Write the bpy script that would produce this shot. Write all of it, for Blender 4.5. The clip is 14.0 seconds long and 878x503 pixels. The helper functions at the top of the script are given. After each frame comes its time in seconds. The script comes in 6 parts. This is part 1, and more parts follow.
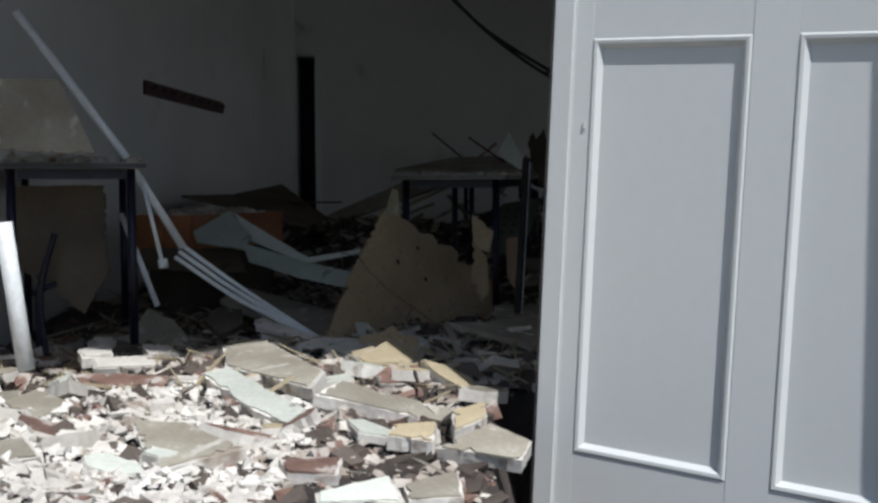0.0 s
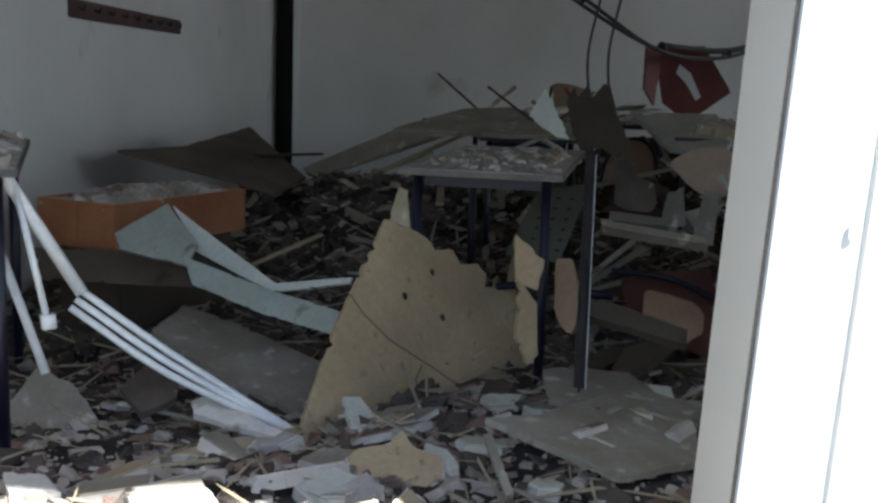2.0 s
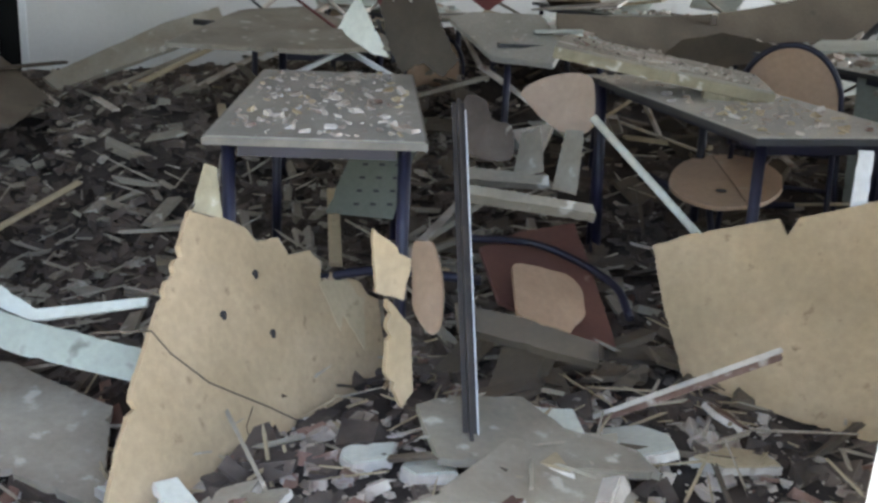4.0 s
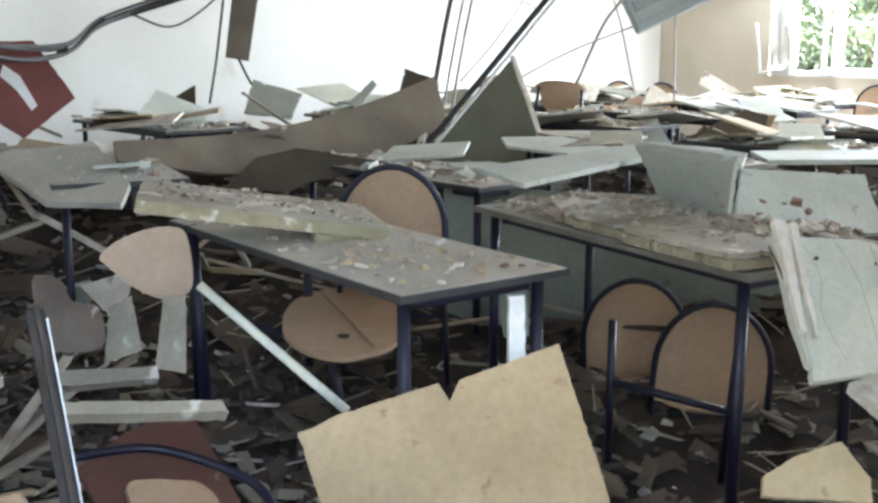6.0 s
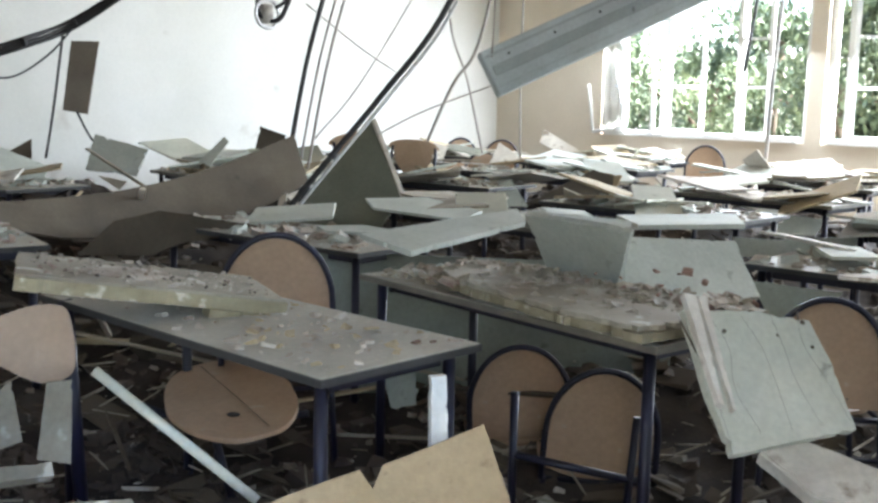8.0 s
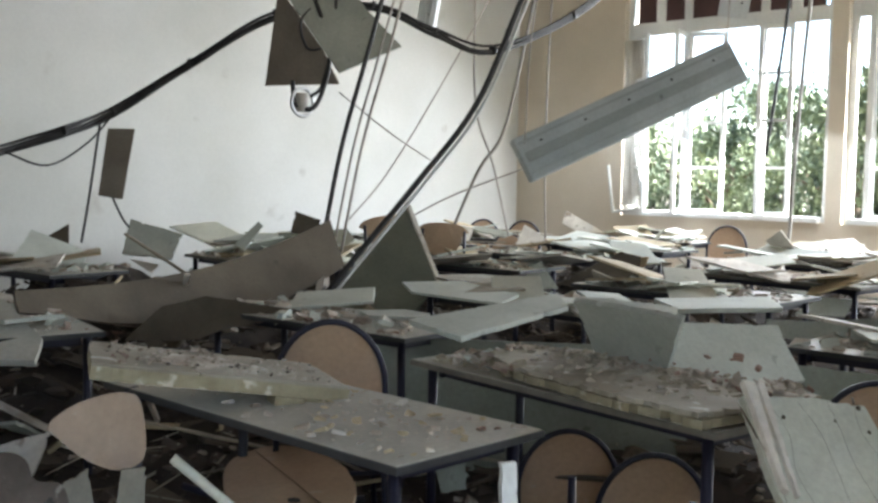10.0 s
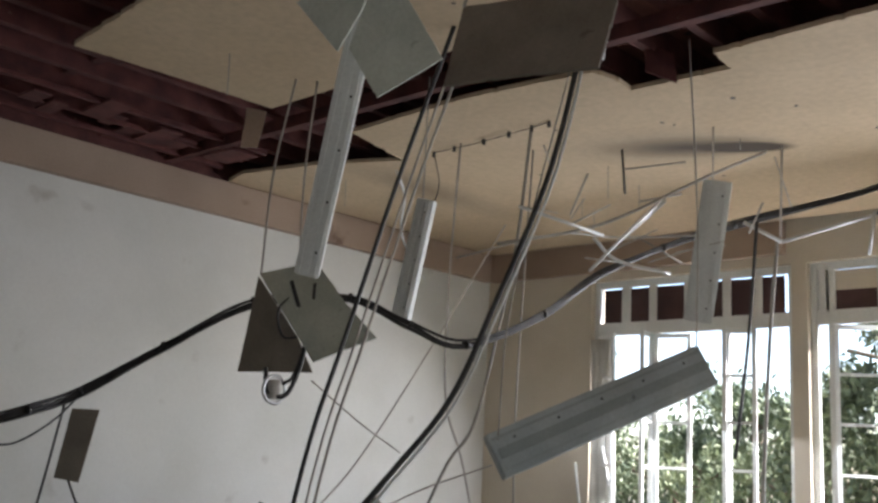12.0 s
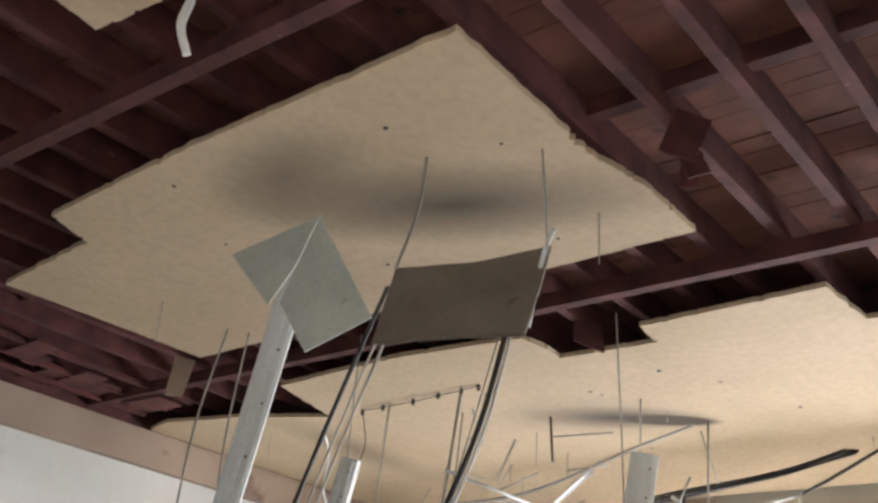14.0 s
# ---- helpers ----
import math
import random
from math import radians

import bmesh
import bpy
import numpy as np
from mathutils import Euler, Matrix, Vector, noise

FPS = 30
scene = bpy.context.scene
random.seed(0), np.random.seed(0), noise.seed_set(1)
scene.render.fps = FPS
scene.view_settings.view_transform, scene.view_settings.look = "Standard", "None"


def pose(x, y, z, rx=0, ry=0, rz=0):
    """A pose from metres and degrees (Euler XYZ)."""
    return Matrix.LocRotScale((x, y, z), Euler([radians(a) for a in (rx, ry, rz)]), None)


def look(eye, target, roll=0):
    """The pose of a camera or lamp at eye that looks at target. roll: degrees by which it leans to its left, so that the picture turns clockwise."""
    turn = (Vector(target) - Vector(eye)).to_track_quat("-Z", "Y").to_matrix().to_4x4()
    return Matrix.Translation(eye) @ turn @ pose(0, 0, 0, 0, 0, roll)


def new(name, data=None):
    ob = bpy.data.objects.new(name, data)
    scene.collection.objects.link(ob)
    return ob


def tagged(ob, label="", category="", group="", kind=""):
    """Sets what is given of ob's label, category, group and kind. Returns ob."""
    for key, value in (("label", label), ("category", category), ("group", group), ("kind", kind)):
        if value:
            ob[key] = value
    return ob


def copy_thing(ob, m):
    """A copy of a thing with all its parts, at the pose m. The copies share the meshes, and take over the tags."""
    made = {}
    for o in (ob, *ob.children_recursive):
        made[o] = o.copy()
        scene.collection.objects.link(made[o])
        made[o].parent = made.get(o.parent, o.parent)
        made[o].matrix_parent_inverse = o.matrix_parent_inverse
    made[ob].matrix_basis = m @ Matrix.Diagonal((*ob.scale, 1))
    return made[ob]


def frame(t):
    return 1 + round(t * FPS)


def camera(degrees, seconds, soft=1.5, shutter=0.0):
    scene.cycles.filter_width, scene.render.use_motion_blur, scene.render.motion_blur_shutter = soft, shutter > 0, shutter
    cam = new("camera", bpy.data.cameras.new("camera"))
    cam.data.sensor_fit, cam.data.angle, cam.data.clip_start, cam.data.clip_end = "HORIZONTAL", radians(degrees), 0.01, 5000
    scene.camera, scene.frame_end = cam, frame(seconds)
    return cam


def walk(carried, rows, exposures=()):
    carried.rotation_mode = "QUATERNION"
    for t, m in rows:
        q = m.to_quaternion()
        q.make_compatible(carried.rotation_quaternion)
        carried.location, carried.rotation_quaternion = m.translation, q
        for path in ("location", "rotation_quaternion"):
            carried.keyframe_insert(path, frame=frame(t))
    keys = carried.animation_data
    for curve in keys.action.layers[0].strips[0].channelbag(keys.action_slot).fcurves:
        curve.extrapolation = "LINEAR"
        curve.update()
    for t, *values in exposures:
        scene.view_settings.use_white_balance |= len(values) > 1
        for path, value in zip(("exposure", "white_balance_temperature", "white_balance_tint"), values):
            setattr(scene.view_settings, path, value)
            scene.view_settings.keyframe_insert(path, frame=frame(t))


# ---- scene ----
# camera and its walk
cam = camera(45.03, 14.0, soft=2.8)
walk(cam, [
    (0, look((0.001, 0.000, 0.728), (-0.180, 3.987, 0.457), -0.15)),
    (0.5, look((-0.040, 0.472, 0.772), (-0.209, 4.468, 0.688), 2.09)),
    (1, look((-0.084, 0.833, 0.854), (-0.236, 4.826, 0.680), 2.58)),
    (1.5, look((-0.148, 1.155, 0.963), (-0.324, 5.131, 0.561), -0.20)),
    (2, look((-0.225, 1.447, 1.032), (-0.307, 5.395, 0.389), 1.97)),
    (4.5, look((-0.434, 2.517, 1.233), (0.830, 6.139, 0.099), 2.35)),
    (5, look((-0.433, 2.670, 1.253), (1.276, 6.168, 0.336), 2.44)),
    (5.5, look((-0.416, 2.786, 1.241), (1.538, 6.167, 0.377), 2.61)),
    (6, look((-0.364, 2.904, 1.307), (1.998, 6.039, 0.538), 0.20)),
    (6.5, look((-0.348, 2.964, 1.312), (2.220, 5.955, 0.635), -0.00)),
    (7, look((-0.376, 3.024, 1.331), (2.392, 5.823, 0.622), 0.26)),
    (9.5, look((-0.615, 3.139, 1.380), (2.290, 5.862, 0.997), 0.57)),
    (10, look((-0.635, 3.142, 1.397), (2.231, 5.918, 1.110), 0.96)),
    (11, look((-0.638, 3.116, 1.446), (2.249, 5.881, 1.568), 1.02)),
    (11.5, look((-0.680, 3.169, 1.420), (2.229, 5.888, 1.804), 1.12)),
    (12, look((-0.681, 3.197, 1.415), (2.207, 5.847, 2.213), 2.90)),
    (12.5, look((-0.658, 3.185, 1.405), (2.155, 5.763, 2.607), 3.80)),
    (13, look((-0.640, 3.180, 1.419), (2.136, 5.621, 2.947), 5.07)),
    (13.5, look((-0.638, 3.178, 1.428), (2.093, 5.521, 3.175), 5.63)),
    (14, look((-0.639, 3.175, 1.423), (2.126, 5.487, 3.157), 4.97)),
], exposures=[(0, 0.15, 5950, 11), (0.5, 0.25, 6000, 11), (1, 0.8, 6000, 11), (1.5, 1.35, 5950, 10), (2.2, 2.35, 5950, 10), (3.4, 3.6, 6050, 11), (4.5, 4.3, 6150, 12), (5, 4.5, 6050, 10), (6, 4.65, 6050, 9), (7, 4.5, 6000, 9), (9.5, 3.9, 6150, 10), (10, 3.75, 6200, 10), (11, 3.25, 6250, 10), (12, 2.85, 6400, 15), (12.5, 2.7, 6400, 18), (13, 2.95, 6450, 18), (13.5, 3.5, 6500, 18), (14, 3.8, 6500, 16)])

# world, sun and window light
SUN_DIR = Vector((0.33, -0.46, 0.82)).normalized()
world = bpy.data.worlds.new("world")
scene.world = world
world.use_nodes = True
wn = world.node_tree.nodes
sky = wn.new("ShaderNodeTexSky")
sky.sky_type, sky.sun_disc = "NISHITA", False
sky.sun_elevation = math.asin(SUN_DIR.z)
sky.sun_rotation = math.atan2(SUN_DIR.x, SUN_DIR.y)
wn["Background"].inputs["Strength"].default_value = 0.07
world.node_tree.links.new(sky.outputs[0], wn["Background"].inputs["Color"])
sun = new("sun", bpy.data.lights.new("sun", "SUN"))
sun.data.energy, sun.data.angle, sun.data.color = 4.2, radians(0.6), (1.0, 0.97, 0.92)
sun.matrix_world = look(SUN_DIR * 30, (0, 0, 0))


def window_lamp(x, y, z, dx, dy, w, h, watts):
    """Sky light entering by one opening."""
    lamp = new("window_light", bpy.data.lights.new("window_light", "AREA"))
    lamp.data.shape, lamp.data.size, lamp.data.size_y = "RECTANGLE", w, h
    lamp.data.energy, lamp.data.color = watts, (0.93, 0.97, 1.0)
    lamp.matrix_world = look((x, y, z), (x + dx, y + dy, z - 0.8))
    return lamp


window_lamp(9.80, 9.1, 2.0, -1, 0, 2.5, 2.0, 17)
window_lamp(9.80, 6.0, 2.0, -1, 0, 2.9, 2.0, 27)
# out-of-view opening; lamp raised beyond its size to brighten the near tables
window_lamp(9.80, 3.4, 2.0, -1, 0, 1.4, 2.0, 21)


# ---- materials ----
def material(name, col, col2, scale=3.0, rough=0.7, bump=0.25, metal=0.0, spots=None, fine=60.0, spread=0.18, grit=(0.80, 1.18)):
    """Two tones mixed by coarse noise, fine grain over them, relief, and a little change from piece to piece."""
    m = bpy.data.materials.new(name)
    m.use_nodes = True
    nt = m.node_tree
    n, ln = nt.nodes, nt.links
    b = n["Principled BSDF"]
    tc = n.new("ShaderNodeTexCoord")
    big = n.new("ShaderNodeTexNoise")
    big.inputs["Scale"].default_value, big.inputs["Detail"].default_value = scale, 6
    small = n.new("ShaderNodeTexNoise")
    small.inputs["Scale"].default_value, small.inputs["Detail"].default_value = fine, 4
    for t in (big, small):
        ln.new(tc.outputs["Object"], t.inputs["Vector"])
    ramp = n.new("ShaderNodeValToRGB")
    ramp.color_ramp.elements[0].position, ramp.color_ramp.elements[1].position = 0.35, 0.68
    ramp.color_ramp.elements[0].color, ramp.color_ramp.elements[1].color = (*col, 1), (*col2, 1)
    ln.new(big.outputs["Fac"], ramp.inputs["Fac"])
    grain = n.new("ShaderNodeMapRange")
    grain.inputs["To Min"].default_value, grain.inputs["To Max"].default_value = grit
    ln.new(small.outputs["Fac"], grain.inputs["Value"])
    info = n.new("ShaderNodeObjectInfo")
    vary = n.new("ShaderNodeMapRange")
    vary.inputs["To Min"].default_value, vary.inputs["To Max"].default_value = 1 - spread, 1 + spread
    ln.new(info.outputs["Random"], vary.inputs["Value"])
    mul = n.new("ShaderNodeMath")
    mul.operation = "MULTIPLY"
    ln.new(grain.outputs[0], mul.inputs[0])
    ln.new(vary.outputs[0], mul.inputs[1])
    tint = n.new("ShaderNodeVectorMath")
    tint.operation = "SCALE"
    ln.new(ramp.outputs["Color"], tint.inputs[0])
    ln.new(mul.outputs[0], tint.inputs["Scale"])
    last = tint.outputs[0]
    if spots:
        sp = n.new("ShaderNodeTexNoise")
        sp.inputs["Scale"].default_value, sp.inputs["Detail"].default_value = spots[1], 5
        ln.new(tc.outputs["Object"], sp.inputs["Vector"])
        sr = n.new("ShaderNodeValToRGB")
        sr.color_ramp.elements[0].position, sr.color_ramp.elements[1].position = spots[2], spots[2] + 0.08
        ln.new(sp.outputs["Fac"], sr.inputs["Fac"])
        mx = n.new("ShaderNodeMix")
        mx.data_type = "RGBA"
        mx.inputs["B"].default_value = (*spots[0], 1)
        ln.new(sr.outputs["Color"], mx.inputs["Factor"])
        ln.new(last, mx.inputs["A"])
        last = mx.outputs["Result"]
    ln.new(last, b.inputs["Base Color"])
    b.inputs["Roughness"].default_value, b.inputs["Metallic"].default_value = rough, metal
    bp = n.new("ShaderNodeBump")
    bp.inputs["Strength"].default_value, bp.inputs["Distance"].default_value = bump, 0.004
    ln.new(small.outputs["Fac"], bp.inputs["Height"])
    ln.new(bp.outputs[0], b.inputs["Normal"])
    return m


M_WALL = material("wall_paint", (0.60, 0.60, 0.56), (0.72, 0.72, 0.69), 0.7, 0.75, 0.08, fine=35, spread=0.02, grit=(0.93, 1.06), spots=((0.46, 0.44, 0.40), 1.7, 0.66))
M_CREAM = material("cream_paint", (0.58, 0.52, 0.42), (0.70, 0.635, 0.535), 0.8, 0.7, 0.08, fine=35, spread=0.02, grit=(0.93, 1.06))
M_BAND = material("cornice_paint", (0.34, 0.25, 0.19), (0.42, 0.32, 0.25), 0.9, 0.75, 0.2, spread=0.02, spots=((0.2, 0.13, 0.1), 2.5, 0.66))
M_CEIL = material("ceiling_plaster", (0.51, 0.395, 0.26), (0.61, 0.48, 0.33), 0.6, 0.8, 0.10, fine=18, spread=0.02)
M_TAN = material("ceiling_board", (0.38, 0.31, 0.19), (0.49, 0.41, 0.27), 3, 0.85, 0.35, spots=((0.22, 0.17, 0.10), 11, 0.63))
M_DTAN = material("dusty_board", (0.24, 0.21, 0.16), (0.36, 0.33, 0.26), 4, 0.9, 0.5, spots=((0.52, 0.49, 0.42), 14, 0.62))
M_PLY = material("fibreboard", (0.405, 0.307, 0.18), (0.52, 0.40, 0.247), 3, 0.85, 0.5, spots=((0.30, 0.22, 0.13), 24, 0.64), fine=55)
M_GREEN = material("green_tile", (0.42, 0.45, 0.40), (0.54, 0.57, 0.51), 2.5, 0.8, 0.25, spots=((0.30, 0.31, 0.27), 11, 0.66))
M_DGREEN = material("green_board", (0.12, 0.13, 0.10), (0.18, 0.19, 0.145), 2.5, 0.8, 0.25, spots=((0.11, 0.11, 0.09), 8, 0.64))
M_PALE = material("pale_board", (0.52, 0.54, 0.46), (0.66, 0.67, 0.58), 3, 0.85, 0.35, spots=((0.14, 0.12, 0.10), 9, 0.68))
M_WHITE = material("broken_plaster", (0.50, 0.46, 0.40), (0.72, 0.69, 0.62), 5, 0.9, 0.6, spots=((0.34, 0.28, 0.22), 9, 0.60))
M_CHIP = material("plaster_chips", (0.28, 0.23, 0.18), (0.62, 0.57, 0.49), 7, 0.95, 0.6, spots=((0.20, 0.13, 0.10), 6, 0.58))
M_TABLE = material("tabletop", (0.33, 0.32, 0.27), (0.43, 0.41, 0.35), 4, 0.6, 0.25, spots=((0.56, 0.54, 0.48), 26, 0.64))
M_EDGE = material("table_edge", (0.03, 0.03, 0.03), (0.05, 0.05, 0.05), 8, 0.5, 0.1)
# edge band tone, darker than the tabletop
M_RIM = material("grey_table_edge", (0.11, 0.10, 0.08), (0.17, 0.155, 0.125), 8, 0.6, 0.2)
M_HARD = material("lighter_hardboard", (0.15, 0.125, 0.098), (0.21, 0.18, 0.145), 3, 0.85, 0.3, spots=((0.10, 0.08, 0.06), 7, 0.66))
M_NAVY = material("navy_steel", (0.0035, 0.0035, 0.014), (0.007, 0.007, 0.028), 6, 0.45, 0.1, 0.0, spots=((0.12, 0.11, 0.11), 22, 0.71))
M_SAGE = material("sage_board", (0.24, 0.265, 0.225), (0.33, 0.36, 0.31), 2.5, 0.8, 0.3, spots=((0.16, 0.17, 0.14), 11, 0.64))
M_SEAT = material("beech_ply", (0.37, 0.25, 0.155), (0.46, 0.32, 0.21), 3, 0.5, 0.1, spots=((0.50, 0.42, 0.32), 12, 0.66))
M_SEATR = material("dark_ply", (0.10, 0.045, 0.035), (0.16, 0.07, 0.05), 3, 0.45, 0.1, spots=((0.3, 0.24, 0.2), 12, 0.68))
M_INSUL = material("fibre_insulation", (0.25, 0.215, 0.135), (0.34, 0.305, 0.205), 7, 0.95, 1.0, spots=((0.56, 0.51, 0.41), 18, 0.62))
M_BRICK = material("brick_rubble", (0.15, 0.085, 0.062), (0.27, 0.175, 0.135), 9, 0.95, 0.6, spots=((0.46, 0.41, 0.36), 16, 0.56))
M_DIRT = material("rubble_dirt", (0.022, 0.017, 0.014), (0.07, 0.054, 0.043), 5, 0.95, 0.9, spots=((0.28, 0.24, 0.20), 34, 0.68), spread=0.02)
M_MUD = material("crumbled_board", (0.05, 0.038, 0.030), (0.15, 0.12, 0.095), 3, 0.95, 0.7, spots=((0.34, 0.30, 0.25), 20, 0.66), spread=0.02)
# dark tone also carries the shade of board faces turned from the windows
M_BROWN = material("hardboard", (0.07, 0.055, 0.038), (0.12, 0.096, 0.066), 3, 0.85, 0.3, spots=((0.05, 0.04, 0.028), 8, 0.65))
M_STEEL = material("dark_steel", (0.022, 0.018, 0.015), (0.05, 0.041, 0.034), 9, 0.7, 0.3)
M_DOOR = material("door_paint", (0.655, 0.665, 0.635), (0.665, 0.675, 0.645), 0.9, 0.45, 0.01, fine=40, spread=0.02, grit=(0.97, 1.03))
M_FRAME = material("window_paint", (0.66, 0.68, 0.67), (0.78, 0.80, 0.79), 2, 0.45, 0.1, spread=0.05)
M_ALU = material("bright_profile", (0.62, 0.63, 0.64), (0.75, 0.76, 0.77), 4, 0.3, 0.1, 0.6)
M_LAMP = material("luminaire_sheet", (0.40, 0.44, 0.44), (0.52, 0.56, 0.56), 3, 0.45, 0.1, 0.2, spots=((0.16, 0.17, 0.17), 9, 0.70))
M_CABLE = material("black_cable", (0.012, 0.011, 0.012), (0.03, 0.028, 0.028), 9, 0.5, 0.1)
M_CONDUIT = material("grey_conduit", (0.30, 0.28, 0.25), (0.42, 0.39, 0.35), 7, 0.5, 0.15)
M_JOIST = material("joist_wood", (0.066, 0.017, 0.017), (0.14, 0.042, 0.037), 5, 0.85, 0.5, spots=((0.30, 0.17, 0.14), 14, 0.70))
M_DECK = material("deck_wood", (0.105, 0.037, 0.028), (0.20, 0.078, 0.054), 3, 0.85, 0.4, spots=((0.04, 0.016, 0.012), 4, 0.62))
M_RED = material("red_board", (0.13, 0.025, 0.022), (0.20, 0.045, 0.035), 3, 0.6, 0.15)
M_CRATE = material("orange_wood", (0.34, 0.13, 0.055), (0.46, 0.20, 0.09), 4, 0.6, 0.2)
M_SHADE = material("doorway_shade", (0.012, 0.012, 0.013), (0.02, 0.02, 0.02), 3, 0.9, 0.1)
M_PANEL = material("transom_panel", (0.05, 0.022, 0.022), (0.085, 0.04, 0.038), 3, 0.6, 0.15)
M_LEAF = material("foliage", (0.05, 0.075, 0.04), (0.16, 0.20, 0.10), 1.5, 0.6, 0.1, fine=8, spread=0.1)
M_BARK = material("bark", (0.10, 0.075, 0.05), (0.17, 0.13, 0.09), 6, 0.9, 0.7)
M_GROUND = material("outside_ground", (0.09, 0.08, 0.065), (0.16, 0.145, 0.12), 0.6, 0.95, 0.6, spread=0.02)
M_CLOTH = material("curtain_cloth", (0.66, 0.65, 0.60), (0.78, 0.77, 0.73), 4, 0.9, 0.1)
glass = bpy.data.materials.new("window_glass")
glass.use_nodes = True
gb = glass.node_tree.nodes["Principled BSDF"]
gb.inputs["Transmission Weight"].default_value, gb.inputs["Roughness"].default_value, gb.inputs["IOR"].default_value = 1.0, 0.02, 1.45
gb.inputs["Base Color"].default_value = (0.92, 0.95, 0.94, 1)
M_GLASS = glass


# shadows of hanging panels and rods, painted as dark ellipses into the plaster's colour
def painted_shade(m, spots):
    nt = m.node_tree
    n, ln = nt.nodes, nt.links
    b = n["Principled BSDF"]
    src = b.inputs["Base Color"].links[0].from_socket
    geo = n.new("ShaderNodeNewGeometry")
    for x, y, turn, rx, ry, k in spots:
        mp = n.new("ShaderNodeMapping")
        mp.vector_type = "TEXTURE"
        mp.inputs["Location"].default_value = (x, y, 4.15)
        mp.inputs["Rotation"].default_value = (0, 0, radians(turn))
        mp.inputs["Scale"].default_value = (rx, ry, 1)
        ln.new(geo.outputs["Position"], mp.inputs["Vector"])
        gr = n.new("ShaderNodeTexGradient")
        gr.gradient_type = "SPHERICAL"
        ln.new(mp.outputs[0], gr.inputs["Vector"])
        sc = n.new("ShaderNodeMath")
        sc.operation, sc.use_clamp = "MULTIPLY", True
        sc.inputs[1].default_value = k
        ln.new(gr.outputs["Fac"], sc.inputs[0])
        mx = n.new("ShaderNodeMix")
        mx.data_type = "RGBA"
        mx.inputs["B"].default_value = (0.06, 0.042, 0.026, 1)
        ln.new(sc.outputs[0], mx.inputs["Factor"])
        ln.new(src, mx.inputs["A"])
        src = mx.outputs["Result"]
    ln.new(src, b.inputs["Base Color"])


# ---- mesh helpers ----
def obj(name, me, mat, parent=None, label=""):
    ob = new(name, me)
    if mat is not None and not me.materials:
        me.materials.append(mat)
    if parent is not None:
        ob.parent = parent
    if label:
        tagged(ob, label)
    return ob


def part(name, bm, mat, parent=None, label="", smooth=False):
    me = bpy.data.meshes.new(name)
    bm.to_mesh(me)
    bm.free()
    if smooth:
        for f in me.polygons:
            f.use_smooth = True
    return obj(name, me, mat, parent, label)


def thing(name, m, label, category, group=""):
    ob = new(name)
    ob.empty_display_size = 0.1
    ob.matrix_basis = m
    return tagged(ob, label, category, group)


def block(x0, y0, z0, x1, y1, z1, bev=0.0, bm=None):
    bm = bm or bmesh.new()
    mat = Matrix.Translation(((x0 + x1) / 2, (y0 + y1) / 2, (z0 + z1) / 2)) @ Matrix.Diagonal((x1 - x0, y1 - y0, z1 - z0, 1))
    made = bmesh.ops.create_cube(bm, size=1, matrix=mat)
    if bev:
        edges = {e for v in made["verts"] for e in v.link_edges}
        bmesh.ops.bevel(bm, geom=list(edges), offset=bev, segments=2, affect="EDGES")
    return bm


def structure(name, bm, mat, label=""):
    ob = part(name, bm, mat)
    return tagged(ob, label, kind="structure")


def smooth_path(pts, n=6):
    """A Catmull-Rom line through the points."""
    p = [Vector(q) for q in pts]
    if len(p) < 3:
        return p
    p = [2 * p[0] - p[1]] + p + [2 * p[-1] - p[-2]]
    out = []
    for i in range(1, len(p) - 2):
        for k in range(n):
            t = k / n
            a, b, c, d = p[i - 1], p[i], p[i + 1], p[i + 2]
            out.append(0.5 * ((2 * b) + (c - a) * t + (2 * a - 5 * b + 4 * c - d) * t * t + (3 * b - a - 3 * c + d) * t ** 3))
    out.append(p[-2])
    return out


def tube(pts, r, sides=8, bm=None, curve=True, n=6):
    """A round tube along a line, with closed ends."""
    bm = bm or bmesh.new()
    line = smooth_path(pts, n) if curve else [Vector(q) for q in pts]
    rings, ref = [], None
    for i, c in enumerate(line):
        d = (line[min(i + 1, len(line) - 1)] - line[max(i - 1, 0)]).normalized()
        if ref is None:
            ref = d.orthogonal().normalized()
        ref = (ref - d * ref.dot(d)).normalized()
        other = d.cross(ref)
        rings.append([bm.verts.new(c + r * (math.cos(a) * ref + math.sin(a) * other)) for a in (2 * math.pi * k / sides for k in range(sides))])
    for a, b in zip(rings, rings[1:]):
        for k in range(sides):
            bm.faces.new((a[k], a[(k + 1) % sides], b[(k + 1) % sides], b[k])).smooth = True
    bm.faces.new(rings[0][::-1])
    bm.faces.new(rings[-1])
    return bm


def ragged(outline, jag, seed):
    """The outline with broken edges: fine chips, and a deeper notch here and there."""
    rnd = random.Random(seed)
    out = []
    for (ax, ay), (bx, by) in zip(outline, outline[1:] + outline[:1]):
        length = max(1e-6, math.hypot(bx - ax, by - ay))
        nx, ny = -(by - ay) / length, (bx - ax) / length
        steps = max(1, min(40, int(length / 0.016))) if jag > 0.001 else 1
        for k in range(steps):
            t = (k + (rnd.uniform(-0.3, 0.3) if k else 0)) / steps
            j = jag * (0.16 * rnd.uniform(-1, 1) + 0.5 * noise.noise((9 * (ax + (bx - ax) * t), 9 * (ay + (by - ay) * t), seed)))
            if k and rnd.random() < 0.07:
                j += jag * rnd.uniform(0.5, 1.3)
            out.append((ax + (bx - ax) * t + nx * j, ay + (by - ay) * t + ny * j))
    return out


